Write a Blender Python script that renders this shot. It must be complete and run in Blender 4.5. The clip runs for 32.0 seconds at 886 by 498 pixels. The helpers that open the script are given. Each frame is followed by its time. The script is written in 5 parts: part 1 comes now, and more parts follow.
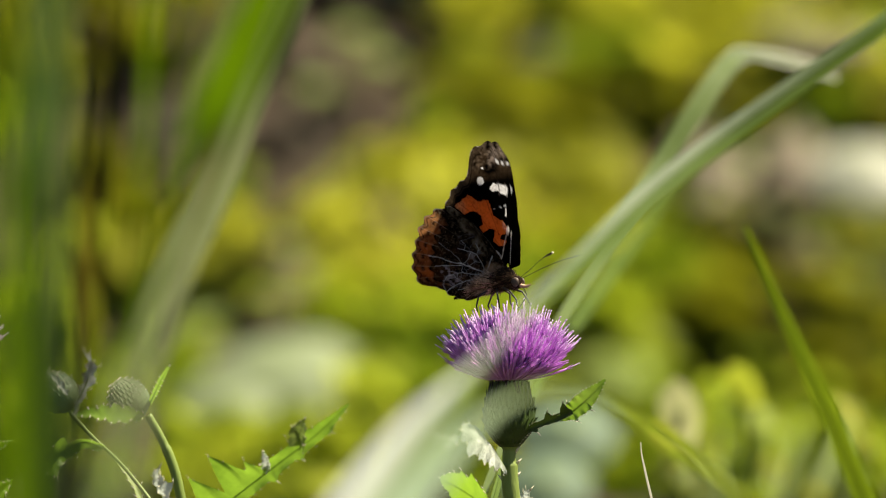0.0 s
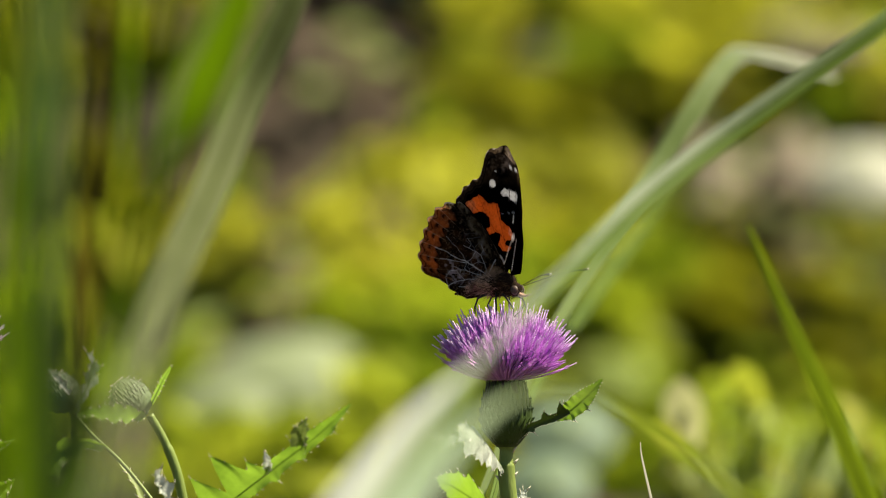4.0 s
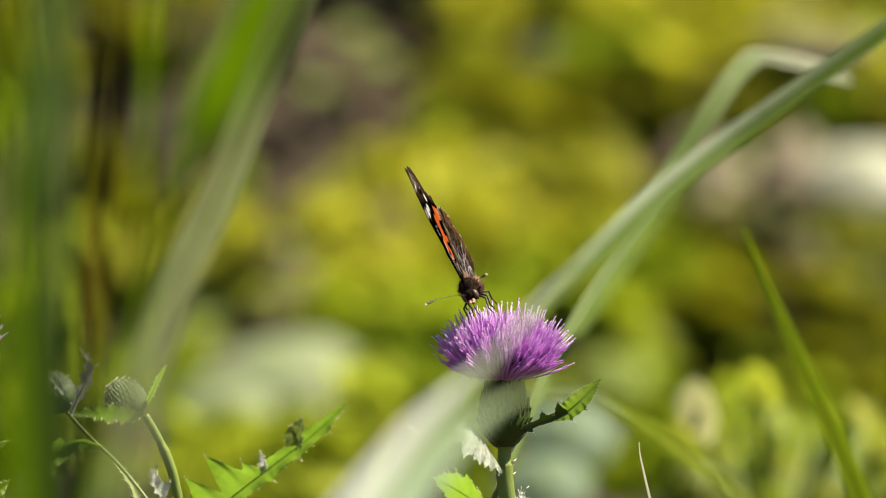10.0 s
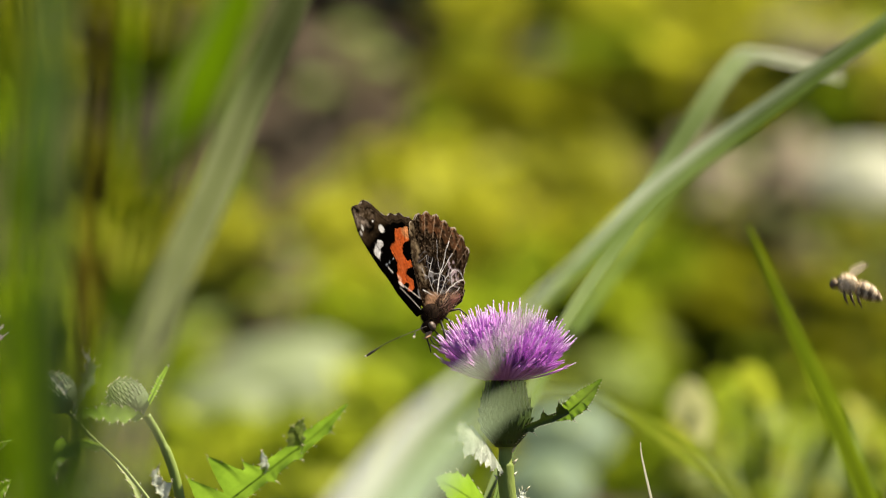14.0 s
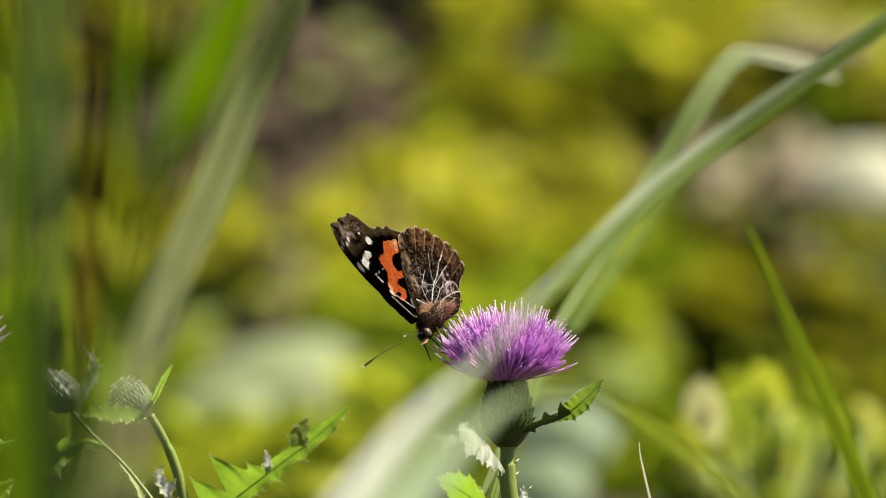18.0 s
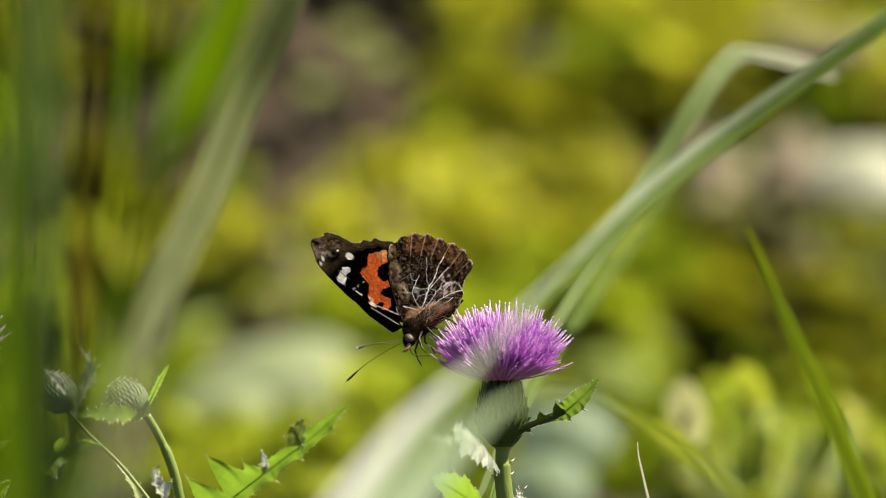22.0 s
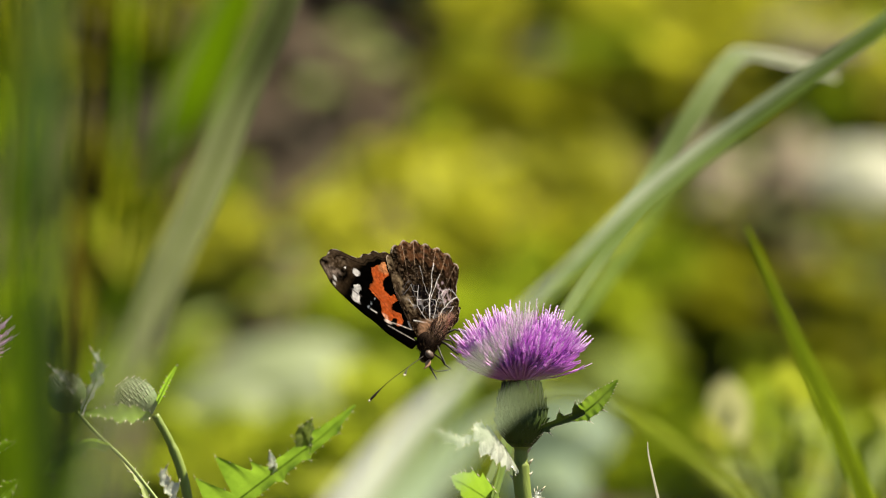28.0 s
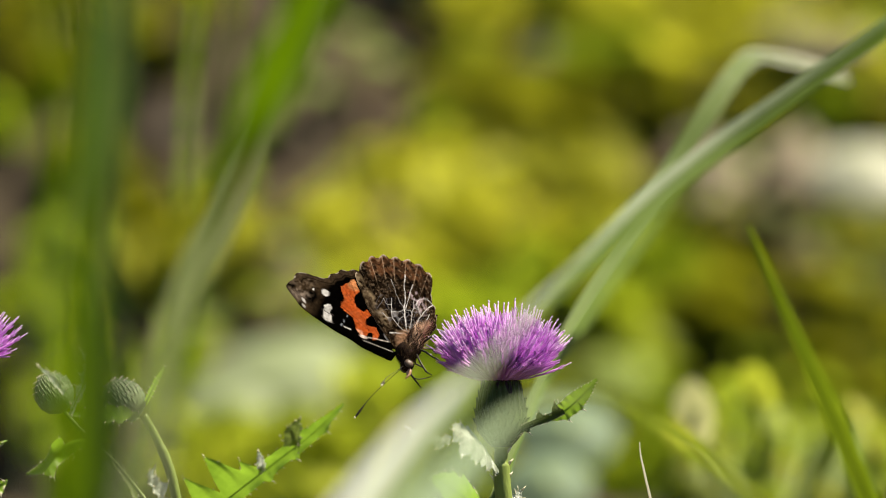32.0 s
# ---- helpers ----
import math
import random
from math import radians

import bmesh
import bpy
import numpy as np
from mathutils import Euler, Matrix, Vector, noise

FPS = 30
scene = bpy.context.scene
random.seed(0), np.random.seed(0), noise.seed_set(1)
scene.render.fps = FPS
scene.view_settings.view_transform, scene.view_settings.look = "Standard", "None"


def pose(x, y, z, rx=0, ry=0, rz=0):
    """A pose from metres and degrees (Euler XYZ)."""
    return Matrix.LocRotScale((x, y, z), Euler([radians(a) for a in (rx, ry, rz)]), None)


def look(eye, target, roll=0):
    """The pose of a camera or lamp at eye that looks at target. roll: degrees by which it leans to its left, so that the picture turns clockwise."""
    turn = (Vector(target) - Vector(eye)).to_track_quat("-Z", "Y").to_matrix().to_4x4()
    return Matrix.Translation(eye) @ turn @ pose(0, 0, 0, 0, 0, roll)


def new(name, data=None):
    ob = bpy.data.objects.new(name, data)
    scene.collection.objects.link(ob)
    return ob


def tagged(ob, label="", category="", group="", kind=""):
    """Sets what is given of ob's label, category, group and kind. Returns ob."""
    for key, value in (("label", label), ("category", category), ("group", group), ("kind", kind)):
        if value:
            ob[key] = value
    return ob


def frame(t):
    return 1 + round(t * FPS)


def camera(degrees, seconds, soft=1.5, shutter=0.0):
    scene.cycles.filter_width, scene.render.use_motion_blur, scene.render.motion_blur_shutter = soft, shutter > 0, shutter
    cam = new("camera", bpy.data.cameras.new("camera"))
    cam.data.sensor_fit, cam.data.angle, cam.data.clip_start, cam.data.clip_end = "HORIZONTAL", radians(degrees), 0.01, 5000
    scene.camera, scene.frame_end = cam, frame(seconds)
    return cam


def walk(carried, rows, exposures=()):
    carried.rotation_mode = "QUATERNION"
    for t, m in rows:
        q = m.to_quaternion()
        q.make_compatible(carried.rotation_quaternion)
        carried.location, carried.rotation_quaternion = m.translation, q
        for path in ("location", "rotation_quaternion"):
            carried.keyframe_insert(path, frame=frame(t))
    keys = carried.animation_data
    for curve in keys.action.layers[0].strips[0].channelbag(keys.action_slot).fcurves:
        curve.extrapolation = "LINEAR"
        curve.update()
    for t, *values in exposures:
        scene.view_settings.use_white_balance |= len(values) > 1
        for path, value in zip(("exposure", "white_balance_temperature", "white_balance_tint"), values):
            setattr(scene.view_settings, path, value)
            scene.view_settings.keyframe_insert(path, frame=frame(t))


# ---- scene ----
# ---- camera: a long lens on a tripod, focused on the flower head ----
DIST = 1.6
FOV = 7.0
TILT = 10.0
cam = camera(FOV, 32.0, soft=1.0, shutter=0.5)
CENTRE = Vector((0, 0, 0.47))
EYE = CENTRE + DIST * Vector((0, -math.cos(radians(TILT)), math.sin(radians(TILT))))
cam.data.dof.use_dof = True
cam.data.dof.focus_distance = DIST
cam.data.dof.aperture_fstop = 8.5
walk(cam, [(0.0, look(EYE, CENTRE)), (32.0, look(EYE, CENTRE))])

RIGHT = Vector((1, 0, 0))
FORWARD = (CENTRE - EYE).normalized()
UP = RIGHT.cross(FORWARD)
VIEW = Matrix((RIGHT, FORWARD, UP)).transposed().to_4x4()
K = 2 * math.tan(radians(FOV / 2)) / 1568
S = K * DIST


def P(x, y, depth=0.0):
    """A place on the view plane that lies depth metres behind the flower."""
    return EYE + (DIST + depth) * (FORWARD + RIGHT * ((x - 784) * K) + UP * ((441 - y) * K))


# ---- light ----
SUN_DIR = Vector((0.68, 0.22, 1.06)).normalized()
world = bpy.data.worlds.new("sky")
scene.world = world
world.use_nodes = True
wn = world.node_tree.nodes
sky = wn.new("ShaderNodeTexSky")
sky.sky_type = "NISHITA"
sky.sun_disc = False
sky.sun_elevation = math.asin(SUN_DIR.z)
sky.sun_rotation = math.atan2(SUN_DIR.x, SUN_DIR.y)
wn["Background"].inputs["Strength"].default_value = 0.036
world.node_tree.links.new(sky.outputs[0], wn["Background"].inputs["Color"])
sun = new("sun", bpy.data.lights.new("sun", "SUN"))
sun.data.energy = 5.0
sun.data.angle = radians(0.53)
sun.data.color = (1.0, 0.895, 0.72)
sun.matrix_world = look(SUN_DIR * 10, (0, 0, 0))
scene.view_settings.exposure = 1.42


# ---- materials ----
def nodes_of(name):
    m = bpy.data.materials.new(name)
    m.use_nodes = True
    n, l = m.node_tree.nodes, m.node_tree.links
    return m, n, l, n["Principled BSDF"], n["Material Output"]


def ramp(n, l, fac, stops):
    r = n.new("ShaderNodeValToRGB")
    els = r.color_ramp.elements
    while len(els) < len(stops):
        els.new(0.5)
    for e, (p, c) in zip(els, stops):
        e.position, e.color = p, (*c, 1)
    l.new(fac, r.inputs[0])
    return r.outputs[0]


def noise_tex(n, l, scale, detail=4, coords=None):
    t = n.new("ShaderNodeTexNoise")
    t.inputs["Scale"].default_value, t.inputs["Detail"].default_value = scale, detail
    if coords:
        l.new(coords, t.inputs["Vector"])
    return t.outputs["Fac"]


def leafy(name, dark, light, through_col=None, scale=60, rough=0.45, see=0.35, gloss=0.4, bump=0.3, stretch=(1, 1, 1), attr="", pale=None, lo=0.35, hi=1.05):
    """Thin green matter: a glossy upper skin and light that comes through from behind."""
    m, n, l, b, out = nodes_of(name)
    tc = n.new("ShaderNodeTexCoord")
    mp = n.new("ShaderNodeMapping")
    mp.inputs["Scale"].default_value = stretch
    l.new(tc.outputs["Object"], mp.inputs[0])
    f1 = noise_tex(n, l, scale, 5, mp.outputs[0])
    f2 = noise_tex(n, l, scale * 7, 3, mp.outputs[0])
    mix = n.new("ShaderNodeMath")
    mix.operation = "MULTIPLY_ADD"
    mix.inputs[1].default_value = 0.35
    l.new(f2, mix.inputs[0])
    l.new(f1, mix.inputs[2])
    info = n.new("ShaderNodeNewGeometry")
    add = n.new("ShaderNodeMath")
    add.operation = "MULTIPLY_ADD"
    add.inputs[1].default_value = 0.45
    l.new(info.outputs["Random Per Island"], add.inputs[0])
    l.new(mix.outputs[0], add.inputs[2])
    col = ramp(n, l, add.outputs[0], [(lo, dark), (hi, light)])
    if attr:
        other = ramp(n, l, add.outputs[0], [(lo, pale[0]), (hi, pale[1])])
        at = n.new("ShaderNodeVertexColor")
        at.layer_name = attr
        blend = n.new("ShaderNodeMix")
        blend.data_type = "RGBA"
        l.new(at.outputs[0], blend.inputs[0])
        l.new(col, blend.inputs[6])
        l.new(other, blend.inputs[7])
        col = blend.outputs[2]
    l.new(col, b.inputs["Base Color"])
    b.inputs["Roughness"].default_value = rough
    b.inputs["Specular IOR Level"].default_value = gloss
    bp = n.new("ShaderNodeBump")
    bp.inputs["Strength"].default_value = bump
    bp.inputs["Distance"].default_value = 0.0006
    l.new(f2, bp.inputs["Height"])
    l.new(bp.outputs[0], b.inputs["Normal"])
    tr = n.new("ShaderNodeBsdfTranslucent")
    if through_col:
        tr.inputs["Color"].default_value = (*through_col, 1)
    else:
        l.new(col, tr.inputs["Color"])
    mx = n.new("ShaderNodeMixShader")
    mx.inputs[0].default_value = see
    l.new(b.outputs[0], mx.inputs[1])
    l.new(tr.outputs[0], mx.inputs[2])
    l.new(mx.outputs[0], out.inputs["Surface"])
    return m


def plain(name, dark, light, scale=200, rough=0.6, bump=0.2, spec=0.3):
    m, n, l, b, out = nodes_of(name)
    tc = n.new("ShaderNodeTexCoord")
    f1 = noise_tex(n, l, scale, 5, tc.outputs["Object"])
    col = ramp(n, l, f1, [(0.3, dark), (0.7, light)])
    l.new(col, b.inputs["Base Color"])
    b.inputs["Roughness"].default_value = rough
    b.inputs["Specular IOR Level"].default_value = spec
    bp = n.new("ShaderNodeBump")
    bp.inputs["Strength"].default_value = bump
    bp.inputs["Distance"].default_value = 0.0003
    l.new(noise_tex(n, l, scale * 4, 3, tc.outputs["Object"]), bp.inputs["Height"])
    l.new(bp.outputs[0], b.inputs["Normal"])
    return m


def painted(name, rough, see, bump=0.4, attr="scales", sheen=0.0):
    """Wing scales: the pattern is a colour attribute; light comes through."""
    m, n, l, b, out = nodes_of(name)
    a = n.new("ShaderNodeVertexColor")
    a.layer_name = attr
    tc = n.new("ShaderNodeTexCoord")
    f = noise_tex(n, l, 2500, 3, tc.outputs["Object"])
    hs = n.new("ShaderNodeHueSaturation")
    mr = n.new("ShaderNodeMapRange")
    mr.inputs[3].default_value, mr.inputs[4].default_value = 0.35, 1.65
    l.new(f, mr.inputs[0])
    l.new(mr.outputs[0], hs.inputs["Value"])
    l.new(a.outputs[0], hs.inputs["Color"])
    l.new(hs.outputs[0], b.inputs["Base Color"])
    b.inputs["Roughness"].default_value = rough
    b.inputs["Specular IOR Level"].default_value = 0.0
    bp = n.new("ShaderNodeBump")
    bp.inputs["Strength"].default_value = bump
    bp.inputs["Distance"].default_value = 0.0001
    l.new(f, bp.inputs["Height"])
    l.new(bp.outputs[0], b.inputs["Normal"])
    tr = n.new("ShaderNodeBsdfTranslucent")
    thin = n.new("ShaderNodeVertexColor")
    thin.layer_name = "through"
    l.new(thin.outputs[0], tr.inputs["Color"])
    mx = n.new("ShaderNodeMixShader")
    mx.inputs[0].default_value = see
    l.new(b.outputs[0], mx.inputs[1])
    l.new(tr.outputs[0], mx.inputs[2])
    l.new(mx.outputs[0], out.inputs["Surface"])
    return m


GRASS = leafy("grass_blade", (0.030, 0.068, 0.0005), (0.075, 0.135, 0.001), scale=40, rough=0.55, see=0.5, gloss=0.06, stretch=(1, 1, 0.1))
GRASS_PALE = leafy("pale_grass_blade", (0.12, 0.14, 0.08), (0.22, 0.25, 0.16), scale=40, rough=0.42, see=0.35, gloss=0.5, stretch=(1, 1, 0.1))
GRASS_SOFT = leafy("soft_grass_blade", (0.07, 0.10, 0.02), (0.13, 0.17, 0.04), scale=40, rough=0.45, see=0.4, gloss=0.35, stretch=(1, 1, 0.1))
GRASS_BLUE = leafy("bluish_grass_blade", (0.030, 0.065, 0.014), (0.060, 0.105, 0.028), scale=40, rough=0.55, see=0.4, gloss=0.1, stretch=(1, 1, 0.1))
GRASS_YELLOW = leafy("yellow_grass_blade", (0.072, 0.12, 0.002), (0.15, 0.215, 0.006), scale=40, rough=0.45, see=0.45, gloss=0.4)
GRASS_DRY = leafy("dry_grass_blade", (0.050, 0.042, 0.003), (0.10, 0.080, 0.008), scale=40, rough=0.6, see=0.3, gloss=0.2)
GRASS_VIVID = leafy("vivid_grass_blade", (0.075, 0.155, 0.0005), (0.135, 0.245, 0.002), scale=40, rough=0.55, see=0.5, gloss=0.06, stretch=(1, 1, 0.1))
# pale end of the next four: sunlit sheen mixed into the blade colour
GRASS_TONED = leafy("toned_grass_blade", (0.042, 0.060, 0.008), (0.075, 0.098, 0.016), scale=40, rough=0.6, see=0.45, gloss=0.03, stretch=(1, 1, 0.1), attr="sheen_tone", pale=((0.20, 0.20, 0.15), (0.36, 0.36, 0.29)))
GRASS_LIGHT = leafy("light_grass_blade", (0.15, 0.21, 0.010), (0.27, 0.34, 0.03), scale=40, rough=0.5, see=0.55, gloss=0.15, stretch=(1, 1, 0.1), attr="sheen_tone", pale=((0.20, 0.28, 0.17), (0.34, 0.44, 0.29)))
GRASS_DULL = leafy("dull_grass_blade", (0.034, 0.070, 0.003), (0.075, 0.122, 0.008), scale=40, rough=0.55, see=0.4, gloss=0.08, stretch=(1, 1, 0.1), attr="sheen_tone", pale=((0.28, 0.31, 0.262), (0.46, 0.495, 0.435)))
GRASS_BENT = leafy("dark_grass_blade", (0.060, 0.105, 0.015), (0.110, 0.165, 0.030), scale=40, rough=0.55, see=0.4, gloss=0.1, stretch=(1, 1, 0.1), attr="sheen_tone", pale=((0.22, 0.22, 0.17), (0.34, 0.34, 0.28)))
GRASS_STRAW = leafy("straw_awn", (0.62, 0.57, 0.40), (0.85, 0.80, 0.62), scale=60, rough=0.5, see=0.3, gloss=0.3)
THISTLE_GREEN = leafy("thistle_leaf", (0.10, 0.20, 0.010), (0.24, 0.40, 0.03), scale=120, rough=0.42, see=0.55, gloss=0.4)
# glossy leaf; its white sun glints are partly mottled into the base colour
THISTLE_SILVER = leafy("glint_mottled_thistle_leaf", (0.07, 0.10, 0.04), (0.42, 0.46, 0.36), scale=420, rough=0.2, see=0.2, gloss=1.0, bump=0.9)
THISTLE_PALE = leafy("thistle_leaf_underside", (0.16, 0.20, 0.12), (0.5, 0.54, 0.46), scale=300, rough=0.28, see=0.35, gloss=0.8, bump=0.6)
STEM_GREEN = leafy("thistle_stem", (0.11, 0.16, 0.022), (0.22, 0.29, 0.06), scale=200, rough=0.5, see=0.25, stretch=(1, 1, 0.15))
BRACT = leafy("thistle_bract", (0.015, 0.034, 0.002), (0.040, 0.070, 0.006), scale=300, rough=0.5, see=0.15)
BRACT_TIP = leafy("bract_tip", (0.008, 0.005, 0.007), (0.030, 0.018, 0.026), scale=300, rough=0.6, see=0.1, gloss=0.1)
BUD_GREEN = leafy("thistle_bud_scales", (0.08, 0.13, 0.05), (0.22, 0.29, 0.14), scale=300, rough=0.5, see=0.25)
SPINE = plain("spine", (0.5, 0.46, 0.3), (0.75, 0.7, 0.55), scale=500)
PURPLE = leafy("floret", (0.54, 0.19, 0.64), (0.80, 0.44, 0.86), scale=400, rough=0.5, see=0.5, gloss=0.15, bump=0.1)
STYLE = leafy("floret_style", (0.56, 0.28, 0.64), (0.78, 0.54, 0.84), scale=400, rough=0.5, see=0.35, gloss=0.15, bump=0.1)
TIP = leafy("floret_tip", (0.74, 0.58, 0.80), (0.88, 0.78, 0.90), scale=400, rough=0.6, see=0.3, gloss=0.2, bump=0.1)
BODY = plain("butterfly_body", (0.005, 0.003, 0.002), (0.022, 0.012, 0.007), scale=1500, rough=0.85, spec=0.05)
FUR_DARK = plain("butterfly_dark_fur", (0.014, 0.007, 0.003), (0.20, 0.125, 0.062), scale=600, rough=0.85, spec=0.05)
FUR = plain("butterfly_fur", (0.14, 0.07, 0.036), (0.72, 0.47, 0.32), scale=500, rough=0.8, spec=0.1)
LEG = plain("butterfly_leg", (0.012, 0.01, 0.008), (0.04, 0.03, 0.022), scale=1500, rough=0.5)
PALE_LEG = plain("butterfly_pale_leg", (0.3, 0.19, 0.13), (0.5, 0.36, 0.27), scale=1500, rough=0.5)
EYE_MAT = plain("butterfly_eye", (0.05, 0.034, 0.024), (0.12, 0.085, 0.06), scale=2000, rough=0.4, spec=0.3)
CLUB_TIP = plain("antenna_tip", (0.6, 0.55, 0.4), (0.8, 0.75, 0.6), scale=1500)
WING = painted("wing_scales", 0.75, 0.5)


# ---- building helpers ----
def mesh_of(name, verts, faces, mats, smooth=True, index=None):
    me = bpy.data.meshes.new(name)
    me.from_pydata([tuple(v) for v in verts], [], faces)
    for m in mats if isinstance(mats, (list, tuple)) else [mats]:
        me.materials.append(m)
    if smooth:
        me.polygons.foreach_set("use_smooth", [True] * len(me.polygons))
    if index is not None:
        me.polygons.foreach_set("material_index", index)
    me.update()
    return me


class Soup:
    """Collects verts and faces of one mesh."""

    def __init__(self):
        self.v, self.f, self.i = [], [], []

    def add(self, verts, faces, mat=0):
        o = len(self.v)
        self.v += [Vector(v) for v in verts]
        self.f += [tuple(o + k for k in f) for f in faces]
        self.i += [mat] * len(faces)

    def mesh(self, name, mats, smooth=True):
        return mesh_of(name, self.v, self.f, mats, smooth, self.i)


def part(name, me, parent=None, label="", m=None):
    ob = new(name, me)
    if parent is not None:
        ob.parent = parent
    if m is not None:
        ob.matrix_basis = m
    return tagged(ob, label)


def thing(name, place, label, category, group="", kind=""):
    ob = new(name)
    ob.empty_display_size = 0.01
    ob.matrix_basis = Matrix.Translation(place)
    return tagged(ob, label, category, group, kind)


def spline(pts, n):
    """n + 1 points on a smooth curve through pts, spaced evenly from point to point."""
    q = [Vector(p) for p in pts]
    segs = len(q) - 1
    d = [max((q[i + 1] - q[i]).length, 1e-9) for i in range(segs)]
    v = [(q[i + 1] - q[i]) / d[i] for i in range(segs)]
    tan = [v[0]] + [(v[i - 1] * d[i] + v[i] * d[i - 1]) / (d[i] + d[i - 1]) for i in range(1, segs)] + [v[-1]]
    res = []
    for j in range(n + 1):
        s = min(j / n * segs, segs - 1e-6)
        i = int(s)
        t = s - i
        a, b = t * t * (3 - 2 * t), t * (1 - t) * (1 - t)
        c = t * t * (t - 1)
        res.append(q[i] * (1 - a) + q[i + 1] * a + (tan[i] * b + tan[i + 1] * c) * d[i])
    return res


def tube(soup, pts, radii, n=6, mat=0, cap=True):
    """A round rod along pts."""
    pts = [Vector(p) for p in pts]
    vs, fs = [], []
    side = None
    for i, p in enumerate(pts):
        d = (pts[min(i + 1, len(pts) - 1)] - pts[max(i - 1, 0)])
        d = d.normalized() if d.length > 1e-9 else Vector((0, 0, 1))
        if side is None:
            side = d.orthogonal().normalized()
        side = (side - d * side.dot(d)).normalized()
        other = d.cross(side)
        r = float(radii[i] if isinstance(radii, (list, tuple)) else radii)
        for k in range(n):
            a = 2 * math.pi * k / n
            vs.append(p + r * (math.cos(a) * side + math.sin(a) * other))
    for i in range(len(pts) - 1):
        for k in range(n):
            a, b = i * n + k, i * n + (k + 1) % n
            fs.append((a, b, b + n, a + n))
    if cap:
        fs.append(tuple(reversed(range(n))))
        fs.append(tuple((len(pts) - 1) * n + k for k in range(n)))
    soup.add(vs, fs, mat)


def ball(soup, centre, rx, ry=None, rz=None, turn=None, n=12, m=8, mat=0):
    ry, rz = ry or rx, rz or rx
    turn = turn or Matrix.Identity(3)
    c = Vector(centre)
    vs = [c + turn @ Vector((0, 0, rz))]
    for i in range(1, m):
        a = math.pi * i / m
        for k in range(n):
            b = 2 * math.pi * k / n
            vs.append(c + turn @ Vector((rx * math.sin(a) * math.cos(b), ry * math.sin(a) * math.sin(b), rz * math.cos(a))))
    vs.append(c + turn @ Vector((0, 0, -rz)))
    fs = [(0, 1 + k, 1 + (k + 1) % n) for k in range(n)]
    for i in range(m - 2):
        for k in range(n):
            a, b = 1 + i * n + k, 1 + i * n + (k + 1) % n
            fs.append((a, a + n, b + n, b))
    last = len(vs) - 1
    fs += [(last, 1 + (m - 2) * n + (k + 1) % n, 1 + (m - 2) * n + k) for k in range(n)]
    soup.add(vs, fs, mat)


def ribbon(soup, pts, widths, facing, fold=0.25, mat=0):
    """A grass blade: a folded thin strip along pts, its broad side turned to facing, point by point."""
    pts = [Vector(p) for p in pts]
    vs, fs = [], []
    for i, p in enumerate(pts):
        f = Vector(facing[i]).normalized()
        d = (pts[min(i + 1, len(pts) - 1)] - pts[max(i - 1, 0)]).normalized()
        side = d.cross(f).normalized()
        nrm = side.cross(d).normalized()
        w = float(widths[i]) / 2
        for k, (a, h) in enumerate(((-1, 0), (-0.5, -0.35), (0, -1), (0.5, -0.35), (1, 0))):
            vs.append(p + side * (a * w) + nrm * (h * fold * w * 0.6))
    for i in range(len(pts) - 1):
        for k in range(4):
            a = i * 5 + k
            fs.append((a, a + 1, a + 6, a + 5))
    soup.add(vs, fs, mat)


# ---- ground and background growth ----
LITTER = plain("leaf_litter", (0.013, 0.009, 0.002), (0.052, 0.036, 0.018), scale=30, rough=0.9, bump=1.0)
DEAD_LEAF = leafy("dead_leaf", (0.012, 0.007, 0.001), (0.115, 0.080, 0.050), scale=20, rough=0.7, see=0.15, gloss=0.2, lo=0.62, hi=1.15)
# bright yellow and dark weed colours carry the bank's dappled sun and shade
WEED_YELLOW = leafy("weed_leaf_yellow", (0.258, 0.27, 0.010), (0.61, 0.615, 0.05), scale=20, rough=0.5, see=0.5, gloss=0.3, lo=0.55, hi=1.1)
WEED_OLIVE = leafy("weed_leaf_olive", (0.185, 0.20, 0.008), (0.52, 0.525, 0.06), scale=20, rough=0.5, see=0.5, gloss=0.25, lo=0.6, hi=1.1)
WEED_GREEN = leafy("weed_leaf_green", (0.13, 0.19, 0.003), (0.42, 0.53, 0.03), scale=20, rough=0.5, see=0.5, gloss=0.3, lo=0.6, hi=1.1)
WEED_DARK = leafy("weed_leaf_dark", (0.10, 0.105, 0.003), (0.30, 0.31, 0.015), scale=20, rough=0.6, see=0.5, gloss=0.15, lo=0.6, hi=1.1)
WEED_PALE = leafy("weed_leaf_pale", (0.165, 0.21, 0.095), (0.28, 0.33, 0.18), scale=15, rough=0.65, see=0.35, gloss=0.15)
WEED_LIME = leafy("weed_leaf_lime", (0.20, 0.27, 0.006), (0.47, 0.53, 0.04), scale=20, rough=0.5, see=0.5, gloss=0.3, lo=0.55, hi=1.1)
WEED_CREAM = leafy("weed_leaf_cream", (0.28, 0.30, 0.10), (0.46, 0.47, 0.20), scale=15, rough=0.6, see=0.5, gloss=0.1)
# lighter copy of the pale weed leaf; its sunlit shine is in the colour
WEED_SHINE_TINT = leafy("weed_leaf_shine_tint", (0.32, 0.34, 0.23), (0.50, 0.51, 0.38), scale=15, rough=0.5, see=0.35, gloss=0.3)
TAN_LEAF = leafy("tan_dry_leaf", (0.06, 0.046, 0.020), (0.15, 0.115, 0.06), scale=15, rough=0.7, see=0.25, gloss=0.15)
DRY_PALE = leafy("pale_dry_leaf", (0.16, 0.128, 0.080), (0.31, 0.26, 0.18), scale=15, rough=0.7, see=0.25, gloss=0.15)
